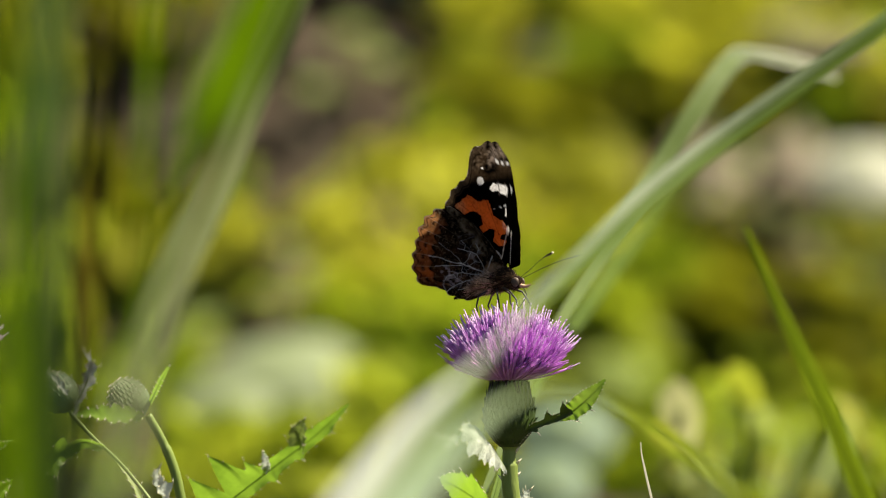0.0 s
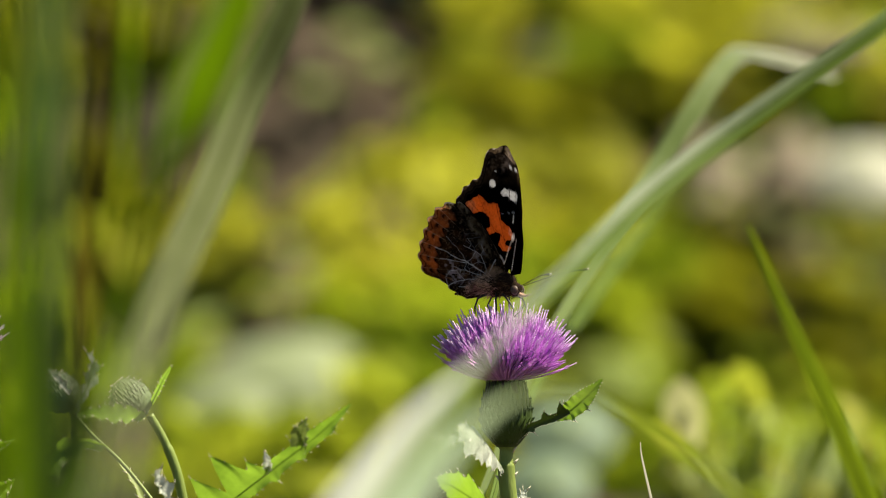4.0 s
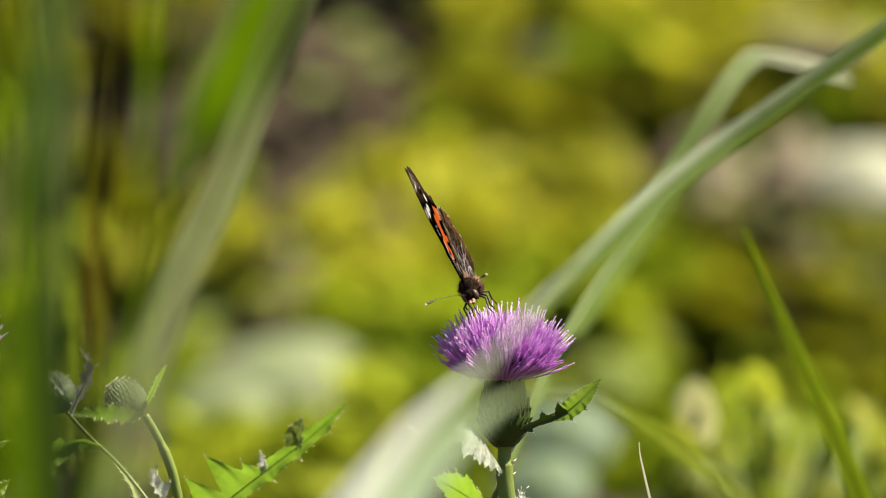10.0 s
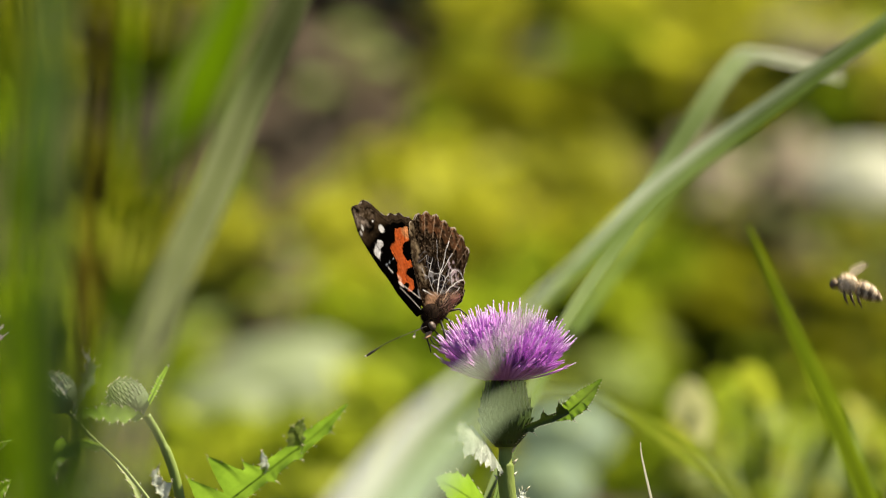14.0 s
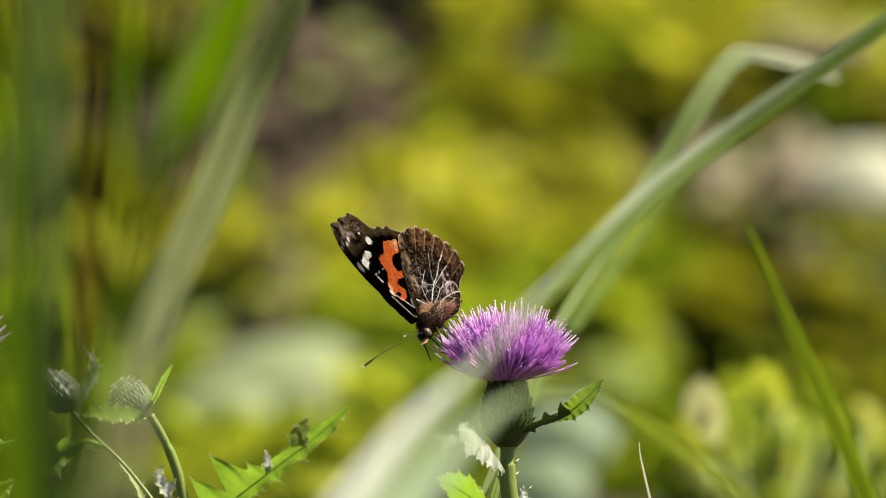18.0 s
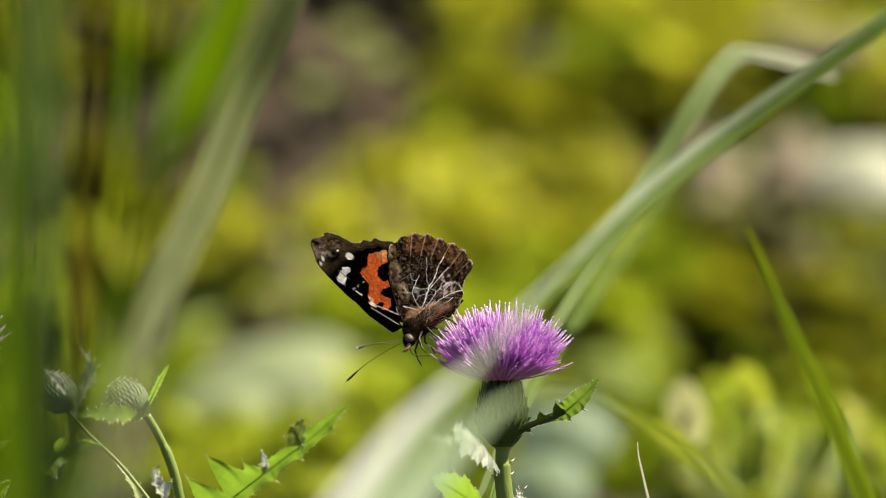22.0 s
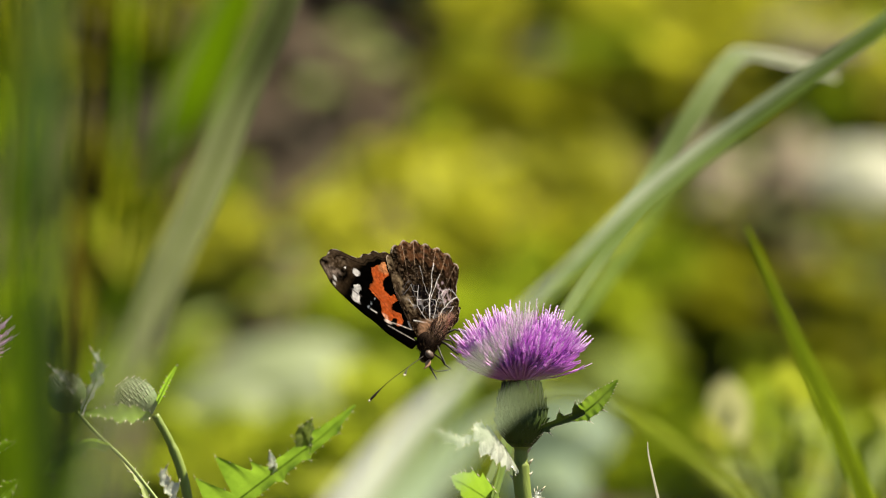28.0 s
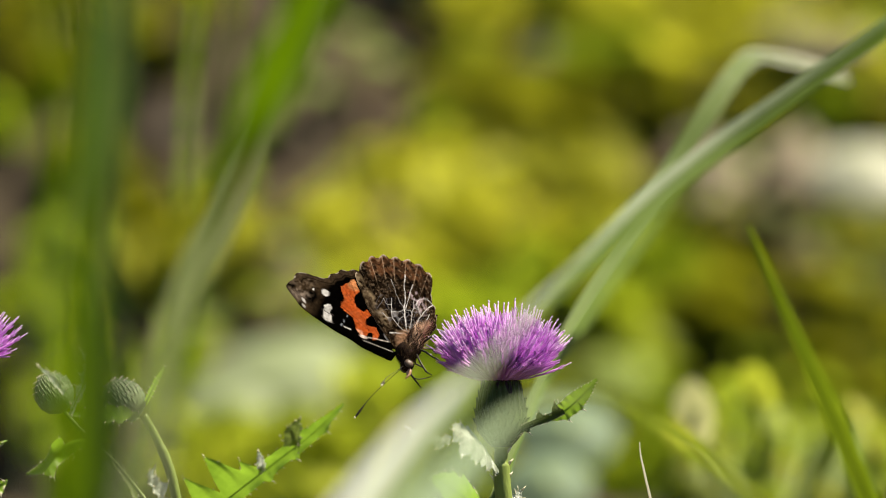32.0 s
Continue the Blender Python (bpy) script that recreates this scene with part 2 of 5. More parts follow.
WEED_SOFT = leafy("weed_leaf_soft", (0.10, 0.145, 0.020), (0.18, 0.235, 0.045), scale=15, rough=0.65, see=0.35, gloss=0.15)
WEED_BLUE = leafy("weed_leaf_bluish", (0.08, 0.13, 0.07), (0.165, 0.23, 0.14), scale=15, rough=0.6, see=0.3, gloss=0.2)

rng = random.Random(7)


def gz(x, y):
    """Height of the ground: flat round the thistles, then a bank that rises behind them."""
    z = float(np.interp(y, (0.12, 0.45, 0.68, 0.92, 1.3, 3.0, 8.0), (0, 0.12, 0.25, 0.40, 0.58, 0.75, 0.80)))
    if abs(x) > 60 or abs(y) > 60:
        return z
    return z + 0.012 * noise.noise(Vector((x * 4, y * 4, 0))) + 0.006 * noise.noise(Vector((x * 13, y * 13, 5)))


def lines_of(near, step, far):
    """Grid lines, close together near the flower and wide apart far off."""
    out = [near[0] + step * i for i in range(int((near[1] - near[0]) / step) + 1)]
    return [-f for f in reversed(far)] + out + list(far)


gx = lines_of((-0.8, 0.8), 0.04, (1.2, 2, 4, 8, 20, 60, 200, 800, 3000))
gy = lines_of((-0.6, 2.4), 0.04, (3, 4, 6, 9, 20, 60, 200, 800, 3000))
gv = [(x, y, gz(x, y)) for y in gy for x in gx]
nx = len(gx)
gf = [(j * nx + i, j * nx + i + 1, (j + 1) * nx + i + 1, (j + 1) * nx + i) for j in range(len(gy) - 1) for i in range(nx - 1)]
tagged(part("ground", mesh_of("ground", gv, gf, LITTER)), "brown earth bank covered with dry leaf litter", "ground", kind="structure")


def bank_depth(x, y):
    """How far behind the flower the line of sight x, y meets the bank."""
    d = 0.1
    while d < 3.0:
        p = P(x, y, d)
        if p.z < gz(p.x, p.y):
            break
        d += 0.01
    return d


def leaf_shape(soup, m, length, width, bend=0.2, mat=0, n=5):
    """An ovate leaf with a keel, in the frame m: x along the leaf, z its upper side."""
    vs, fs = [], []
    for i in range(n + 1):
        s = i / n
        w = width / 2 * max(0.04, math.sin(math.pi * s ** 0.8) ** 0.8)
        z = -bend * length * s * s
        for a, h in ((-1, 0.25), (0, 0), (1, 0.25)):
            vs.append(m @ Vector((s * length, a * w, z + h * w)))
    for i in range(n):
        for k in range(2):
            a = i * 3 + k
            fs.append((a, a + 3, a + 4, a + 1))
    soup.add(vs, fs, mat)


def weed(x, y, radius, mat, label, count=0, size=0.024, ahead=0.0):
    """A low broad-leaved plant on the bank: stems from the ground and a loose crown of leaves round the line of sight x, y."""
    d0 = bank_depth(x, y)
    r = radius * K * (DIST + d0)
    c = P(x, y, d0 - r * 0.9 - ahead)
    root = Vector((c.x, c.y, gz(c.x, c.y)))
    t = thing("weed", root, label, "plant", "low weeds behind the flower")
    st, lv = Soup(), Soup()
    for k in range(5):
        a = rng.random() * 6.3
        e = c - root + Vector((math.cos(a) * r * 0.6, math.sin(a) * r * 0.6, r * 0.4))
        tube(st, spline([(0.004 * math.cos(a), 0.004 * math.sin(a), -0.01), e * 0.5 + Vector((0, 0, r * 0.1)), e], 6), [0.0014] * 5 + [0.001, 0.0006], 5)
    for k in range(count or int(6 + radius * 0.42)):
        d = Vector((rng.gauss(0, 1), rng.gauss(0, 1), rng.gauss(0, 1)))
        d = d.normalized() * (rng.random() ** 0.4)
        p = c - root + Vector((d.x * r * 1.15, d.y * r, d.z * r))
        p.z = max(p.z, 0.004 + rng.random() * 0.008)
        m = Matrix.Translation(p) @ Matrix.Rotation(rng.random() * 6.3, 4, "Z") @ Matrix.Rotation(rng.gauss(0.5, 0.7), 4, "Y") @ Matrix.Rotation(rng.gauss(0, 0.5), 4, "X")
        sc = size * rng.uniform(0.55, 1.35)
        leaf_shape(lv, m @ Matrix.Translation((-sc / 2, 0, 0)), sc, sc * rng.uniform(0.5, 0.8))
    part("stem", st.mesh("weed_stem", STEM_GREEN), t)
    tagged(part("crown", lv.mesh("weed_crown", mat), t), kind="stuff")
    return t


# sunlit and shaded patches of the bank, set out by leaf colour
WEEDS = {
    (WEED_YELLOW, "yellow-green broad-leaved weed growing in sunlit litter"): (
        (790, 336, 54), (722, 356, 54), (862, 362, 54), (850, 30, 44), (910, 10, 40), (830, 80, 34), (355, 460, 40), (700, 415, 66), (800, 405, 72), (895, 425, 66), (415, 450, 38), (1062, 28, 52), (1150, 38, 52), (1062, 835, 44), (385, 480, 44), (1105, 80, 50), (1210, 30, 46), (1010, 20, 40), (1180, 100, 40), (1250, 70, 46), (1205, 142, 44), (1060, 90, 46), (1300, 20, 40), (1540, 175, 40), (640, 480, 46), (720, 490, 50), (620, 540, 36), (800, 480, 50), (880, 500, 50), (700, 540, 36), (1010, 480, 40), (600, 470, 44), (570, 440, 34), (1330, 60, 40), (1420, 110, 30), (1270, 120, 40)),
    (WEED_OLIVE, "olive-yellow broad-leaved weed on the brown bank"): (
        (950, 352, 52), (668, 365, 38), (628, 425, 44), (985, 425, 46), (650, 482, 46), (440, 490, 40), (345, 510, 40), (1240, 62, 50), (720, -14, 36), (880, 14, 34), (1335, 14, 36), (1205, 142, 44),
        (1110, 448, 46), (1062, 398, 42), (1540, 452, 44), (1482, 415, 26), (1540, 168, 46), (1476, 128, 28), (1545, 610, 44), (232, 540, 40), (1330, 165, 26)),
    (WEED_GREEN, "bright green broad-leaved weed growing in the litter"): (
        (722, 640, 56), (655, 625, 46), (830, 610, 56), (1042, 130, 50), (1130, 122, 50), (1000, 64, 38), (800, 4, 44), (1160, 490, 54), (1192, 540, 44),
        (1105, 560, 48), (400, 770, 56), (470, 790, 56), (330, 800, 56), (620, 832, 56), (540, 864, 56), (690, 762, 46), (780, 760, 56), (1150, 765, 52), (1182, 862, 46), (1250, 852, 56), (1340, 852, 56),
        (1420, 745, 52), (1500, 802, 56), (250, 762, 56), (100, 752, 66), (60, 600, 66), (120, 480, 56), (960, 520, 50), (900, 700, 60)),
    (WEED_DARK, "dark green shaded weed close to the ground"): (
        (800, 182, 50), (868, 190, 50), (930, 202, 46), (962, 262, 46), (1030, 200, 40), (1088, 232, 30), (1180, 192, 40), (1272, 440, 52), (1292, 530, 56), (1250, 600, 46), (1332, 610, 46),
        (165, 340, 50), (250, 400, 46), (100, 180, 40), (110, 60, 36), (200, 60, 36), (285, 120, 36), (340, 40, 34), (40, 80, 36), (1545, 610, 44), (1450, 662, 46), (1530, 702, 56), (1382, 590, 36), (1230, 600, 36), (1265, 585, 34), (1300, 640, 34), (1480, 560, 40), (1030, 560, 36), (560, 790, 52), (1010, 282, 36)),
}
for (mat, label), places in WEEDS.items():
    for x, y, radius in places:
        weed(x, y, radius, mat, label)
# lush growth low down, in front of the bank
for x, y, radius in ((345, 800, 46), (425, 805, 50), (505, 800, 50), (590, 780, 40), (390, 870, 56), (480, 870, 60), (660, 700, 40), (300, 850, 50)):
    weed(x, y, radius, WEED_LIME, "lime green leafy weed in full sun", size=0.02, ahead=0.16)
for x, y, radius in ((600, 590, 44), (682, 582, 54), (772, 565, 56), (1090, 500, 44), (1170, 520, 50), (1130, 580, 44), (1130, 705, 40), (1175, 780, 44), (1090, 790, 36)):
    weed(x, y, radius, WEED_LIME, "lime green leafy weed in full sun")
# seedlings between them, but not on the bare patches
BARE = ((500, 310, 100, 90), (180, 260, 170, 270), (570, 160, 240, 210), (490, 480, 50, 90), (1400, 430, 120, 110), (1370, 310, 170, 60), (1090, 260, 70, 40), (1440, 60, 80, 60), (300, 610, 50, 50), (1290, 590, 90, 60), (1470, 560, 90, 80), (930, 70, 60, 60), (180, 120, 120, 150))
KINDS = list(WEEDS)
rw = random.Random(23)
for k in range(150):
    x, y = rw.uniform(-20, 1590), rw.uniform(-20, 900)
    if any(((x - a) / c) ** 2 + ((y - b) / d) ** 2 < 1 for a, b, c, d in BARE):
        continue
    weed(x, y, rw.uniform(22, 36), *KINDS[rw.choice((1, 1, 2, 2, 3) if y < 520 else (2, 2, 2, 3, 1))], size=0.02)

# broad cupped leaves that catch the light
def broad_leaf(x, y, rx, depth, mat, label, lean=-20, roll=0):
    c = P(x, y, depth)
    sx = rx * K * (DIST + depth)
    root = Vector((c.x, c.y + 0.02, gz(c.x, c.y + 0.02)))
    t = thing("broad_leaf_plant", root, label, "plant", "broad leaves behind the flower")
    vs, fs = [], []
    turn = Matrix.Rotation(radians(roll), 4, FORWARD) @ Matrix.Rotation(radians(lean), 4, "X")
    n, m_ = 28, 8
    vs.append(c - root + Vector((0, 0, 0.0)))
    for i in range(1, m_ + 1):
        r = i / m_
        for k in range(n):
            a = 2 * math.pi * k / n
            rr = r * (1 + 0.05 * math.sin(7 * a) * r)
            q = Vector((rr * sx * math.cos(a), rr * sx * 0.9 * math.sin(a), -0.35 * sx * r * r + 0.02 * sx * math.sin(9 * a) * r))
            vs.append(c - root + turn @ q)
    fs += [(0, 1 + k, 1 + (k + 1) % n) for k in range(n)]
    for i in range(m_ - 1):
        for k in range(n):
            a, b = 1 + i * n + k, 1 + i * n + (k + 1) % n
            fs.append((a, a + n, b + n, b))
    part("leaf_blade", mesh_of("broad_leaf", vs, fs, mat), t)
    st = Soup()
    tube(st, spline([(0, 0, -0.02), (c - root) * 0.5 + Vector((0.01, 0.01, 0)), c - root], 8), 0.003, 6)
    part("stem", st.mesh("broad_leaf_stem", STEM_GREEN), t)


PL = "pale green broad rounded leaf shining in the sun"
BL = "bluish green broad leaf with a soft sheen"
DP = "pale beige dry broad leaf lying among the weeds"
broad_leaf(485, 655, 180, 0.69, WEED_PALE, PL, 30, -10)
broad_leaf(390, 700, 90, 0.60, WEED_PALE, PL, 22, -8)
broad_leaf(1105, 650, 76, 0.74, WEED_SOFT, "soft green broad leaf half hidden behind the flower", 25, 20)
broad_leaf(1000, 745, 95, 0.52, WEED_BLUE, BL, 35, 0)
broad_leaf(965, 840, 85, 0.48, WEED_BLUE, BL, 35, 0)
broad_leaf(1530, 285, 96, 0.74, WEED_SHINE_TINT, PL, 32, 0)
for x, y, rx in ((488, 440, 40), (505, 490, 44), (480, 540, 40), (330, 585, 30), (1420, 430, 40), (1470, 500, 40), (1330, 380, 30), (640, 110, 34), (590, 60, 34), (530, 160, 30)):
    broad_leaf(x, y, rx, bank_depth(x, y) - 0.03, TAN_LEAF, "tan dry broad leaf lying on the litter", 25, rng.uniform(-20, 20))
broad_leaf(1450, 285, 70, 0.80, DRY_PALE, DP, 25, 10)
broad_leaf(1455, 72, 44, 0.86, DRY_PALE, DP, 25, 10)
broad_leaf(955, 84, 36, 0.88, DRY_PALE, DP, 25, -10)
broad_leaf(1385, 40, 30, 0.86, DRY_PALE, DP, 25, 10)
broad_leaf(1350, 300, 46, 0.90, DRY_PALE, DP, 20, -10)
broad_leaf(1400, 240, 52, 0.84, DRY_PALE, DP, 25, 0)
broad_leaf(1232, 240, 36, 0.84, DRY_PALE, DP, 25, 5)
broad_leaf(1290, 282, 50, 0.82, DRY_PALE, DP, 25, 15)
broad_leaf(1250, 335, 34, 0.80, DRY_PALE, DP, 25, -15)
broad_leaf(1510, 60, 34, 0.86, DRY_PALE, DP, 25, 0)

# dry leaves scattered over the bank
so = Soup()
for k in range(1500):
    x, y = rng.uniform(-0.32, 0.32), rng.uniform(0.3, 1.5)
    m = Matrix.Translation((x, y, gz(x, y) + rng.uniform(0.0, 0.012))) @ Matrix.Rotation(radians(30), 4, "X") @ Matrix.Rotation(rng.random() * 6.3, 4, "Z") @ Matrix.Rotation(rng.gauss(0.1, 0.45), 4, "X") @ Matrix.Rotation(rng.gauss(0, 0.45), 4, "Y")
    s = rng.uniform(0.012, 0.036)
    leaf_shape(so, m, s, s * rng.uniform(0.4, 0.7), rng.uniform(-0.2, 0.5), n=4)
tagged(part("dry_leaves", so.mesh("dry_leaves", DEAD_LEAF)), "brown and grey dry leaves scattered over the bank", "leaf litter", kind="stuff")


# dry sticks lying on the litter
for x0, y0, x1, y1, rad in ((668, 8, 815, 118, 0.0030), (600, 40, 560, 150, 0.0022), (500, 140, 570, 230, 0.0024), (430, 250, 560, 300, 0.002), (1330, 400, 1500, 350, 0.0020), (1080, 262, 1230, 190, 0.002), (1300, 130, 1460, 170, 0.002), (900, 60, 985, 20, 0.0022)):
    a_, b_ = P(x0, y0, bank_depth(x0, y0)), P(x1, y1, bank_depth(x1, y1))
    a_.z, b_.z = gz(a_.x, a_.y) + rad + 0.004, gz(b_.x, b_.y) + rad + 0.004
    mid_ = a_ * 0.5 + b_ * 0.5
    o_ = Vector((mid_.x, mid_.y, gz(mid_.x, mid_.y)))
    t = thing("dry_stick", o_, "pale bare dry stick lying in the leaf litter", "stick", "dry sticks")
    so = Soup()
    tube(so, spline([a_ - o_, mid_ - o_ + Vector((0.004, 0.004, 0.004)), b_ - o_], 10), [rad * (1.1 - 0.06 * i) for i in range(11)], 7)
    part("stem", so.mesh("dry_stick", DRY_PALE), t)
    so = Soup()
    tube(so, [mid_ - o_ + Vector((0.004, 0.004, 0.004)), Vector((-0.02, 0.03, 0.004))], [rad * 0.6, rad * 0.5], 6)
    part("side_twig", so.mesh("dry_twig", DRY_PALE), t)

# the leafy sprig low down in the near background
def sprig(x, y, depth, leaves, label, seed):
    r = random.Random(seed)
    c = P(x, y, depth)
    root = Vector((c.x, c.y, 0))
    t = thing("leafy_sprig", root, label, "plant")
    k = K * (DIST + depth)
    for lx, ly, rad, dd, mat, up, *spin in leaves:
        p = P(lx, ly, depth + dd) - root
        q = Vector((0, 0, 0.3))
        st = Soup()
        tube(st, spline([(0, 0, -0.01), q, p * 0.5 + q * 0.5, p], 10), 0.0012, 5)
        part("stem", st.mesh("sprig_stem", STEM_GREEN), t)
        s = Soup()
        L = 2 * rad * k
        m = Matrix.Translation(p) @ VIEW @ Matrix.Rotation(spin[0] if spin else r.uniform(0, 6.3), 4, "Y") @ Matrix.Rotation(radians(90 - up), 4, "X") @ Matrix.Translation((-L / 2, 0, 0))
        leaf_shape(s, m, L, L * r.uniform(0.55, 0.8), 0.15, n=8)
        part("leaf", s.mesh("sprig_leaf", mat), t)
    return t


def sprig_leaves(seed, box, count, depth):
    r = random.Random(seed)
    return [(r.uniform(box[0], box[2]), r.uniform(box[1], box[3]), r.uniform(18, 36), r.uniform(-0.06, 0.1),
             r.choice([WEED_GREEN, WEED_GREEN, WEED_OLIVE, WEED_DARK]), r.choice([1, -1, -1]) * r.uniform(18, 60)) for _ in range(count)]


SPRIG = sprig(1330, 760, 0.42, [(1206, 732, 58, -0.16, WEED_CREAM, -35, 1.4), (1316, 684, 44, -0.1, WEED_LIME, -30, 1.0), (1265, 690, 34, 0.05, WEED_GREEN, -40, 0.9), (1290, 745, 50, -0.02, WEED_GREEN, -25), (1345, 740, 44, 0.0, WEED_LIME, -40), (1235, 800, 50, -0.03, WEED_GREEN, -35), (1310, 810, 52, -0.02, WEED_GREEN, -20)]
              + sprig_leaves(3, (1180, 720, 1540, 890), 64, 0.42), "leafy yellow-green sprig with small rounded leaves", 11)


# ---- grass blades ----
def grass_blade(path, widths, mat, label, root_shift=0.0, fold=0.3, turn=0.0, n=40, name="grass_blade", top_turn=None, tones=None, across=(1, 1, 1, 1, 1)):
    """path: places x, y, depth from the tip end down; the blade goes on to its root in the ground."""
    pts = [P(*p) for p in path]
    low = pts[-1]
    root = Vector((low.x + root_shift, low.y, 0.0))
    run = (pts[-1] - pts[-2]).normalized() * 0.12
    full = pts + [low * 0.75 + (low + run) * 0.25, low * 0.5 + root * 0.5 + run * 0.3, root - Vector((0, 0, 0.02))]
    ws = [w * K * (DIST + p[2]) for w, p in zip(widths, path)]
    ws += [ws[-1], ws[-1], ws[-1] * 0.8]
    sp = spline(full, n)
    segs = len(full) - 1
    wi = np.interp(np.linspace(0, segs, n + 1), range(len(ws)), ws)
    low_face = Matrix.Rotation(radians(turn), 3, "Z") @ Vector((0.25, -1, 0.9 if turn >= 0 else -0.3))
    top_face = Matrix.Rotation(radians(turn), 3, "Z") @ Vector(top_turn) if top_turn else low_face
    faces = [top_face.lerp(low_face, min(1, 1.6 * i / n)) for i in range(n + 1)]
    t = thing(name, root, label, "grass", "long grass blades")
    so = Soup()
    ribbon(so, [p - root for p in sp], list(wi), faces, fold)
    me = so.mesh("grass_blade", mat)
    # pale tones put the sun's sheen on the blade by vertex colour
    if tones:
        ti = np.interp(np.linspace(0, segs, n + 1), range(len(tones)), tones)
        at = me.color_attributes.new("sheen_tone", "FLOAT_COLOR", "POINT")
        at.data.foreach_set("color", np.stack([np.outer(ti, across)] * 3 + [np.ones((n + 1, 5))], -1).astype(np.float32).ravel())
    part("blade", me, t)
    rib = Soup()
    tube(rib, [p - root + Vector((0, 0.0004, 0)) for p in sp], [float(w) * 0.035 + 0.0001 for w in wi], 5)
    part("midrib", rib.mesh("midrib", mat), t)
    return t


GB = "out-of-focus green grass blade arching upward"
PB = "grass blade leaning across the flower, pale sheen put into its colour"
# tones pale the colour where sun glances off: low ends, folded tip, upper half
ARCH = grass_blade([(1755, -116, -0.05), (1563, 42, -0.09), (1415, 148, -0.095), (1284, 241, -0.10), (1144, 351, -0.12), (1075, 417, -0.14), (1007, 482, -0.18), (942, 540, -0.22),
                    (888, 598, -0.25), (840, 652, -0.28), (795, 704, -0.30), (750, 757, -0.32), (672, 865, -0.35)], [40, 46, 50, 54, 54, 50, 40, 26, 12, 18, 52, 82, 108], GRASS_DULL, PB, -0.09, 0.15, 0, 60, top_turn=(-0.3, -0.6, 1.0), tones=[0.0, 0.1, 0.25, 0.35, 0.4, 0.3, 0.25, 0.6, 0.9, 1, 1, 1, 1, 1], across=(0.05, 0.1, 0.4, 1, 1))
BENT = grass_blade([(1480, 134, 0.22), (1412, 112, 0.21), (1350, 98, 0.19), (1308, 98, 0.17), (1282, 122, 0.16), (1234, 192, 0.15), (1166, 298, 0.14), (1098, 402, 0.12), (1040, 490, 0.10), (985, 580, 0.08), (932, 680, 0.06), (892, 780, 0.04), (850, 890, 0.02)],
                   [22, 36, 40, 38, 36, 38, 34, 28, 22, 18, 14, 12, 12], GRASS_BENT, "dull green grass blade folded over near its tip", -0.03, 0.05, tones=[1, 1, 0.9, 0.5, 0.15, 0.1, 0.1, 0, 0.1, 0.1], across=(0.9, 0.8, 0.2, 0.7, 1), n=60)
THIRD = grass_blade([(1180, 340, 0.34), (1120, 425, 0.29), (1060, 510, 0.24), (1008, 590, 0.18), (948, 685, 0.10), (902, 790, 0.05), (872, 890, 0.0)], [8, 18, 22, 18, 14, 12, 12], GRASS_BENT, "dull green grass blade beside the arching one", -0.03)
RIGHT_BLADE = grass_blade([(1318, 400, -0.11), (1339, 450, -0.11), (1378, 540, -0.11), (1424, 640, -0.11), (1477, 755, -0.11), (1534, 890, -0.11)], [6, 16, 27, 36, 44, 52], GRASS_YELLOW, "yellow-green grass blade with a pointed tip", 0.06, turn=-48)
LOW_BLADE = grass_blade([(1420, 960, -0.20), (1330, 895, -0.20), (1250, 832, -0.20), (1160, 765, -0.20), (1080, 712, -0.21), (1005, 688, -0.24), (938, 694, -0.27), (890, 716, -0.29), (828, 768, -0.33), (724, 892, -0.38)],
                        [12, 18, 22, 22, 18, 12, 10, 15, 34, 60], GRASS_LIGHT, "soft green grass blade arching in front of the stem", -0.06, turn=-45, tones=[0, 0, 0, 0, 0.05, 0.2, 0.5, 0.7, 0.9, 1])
LEFT = []
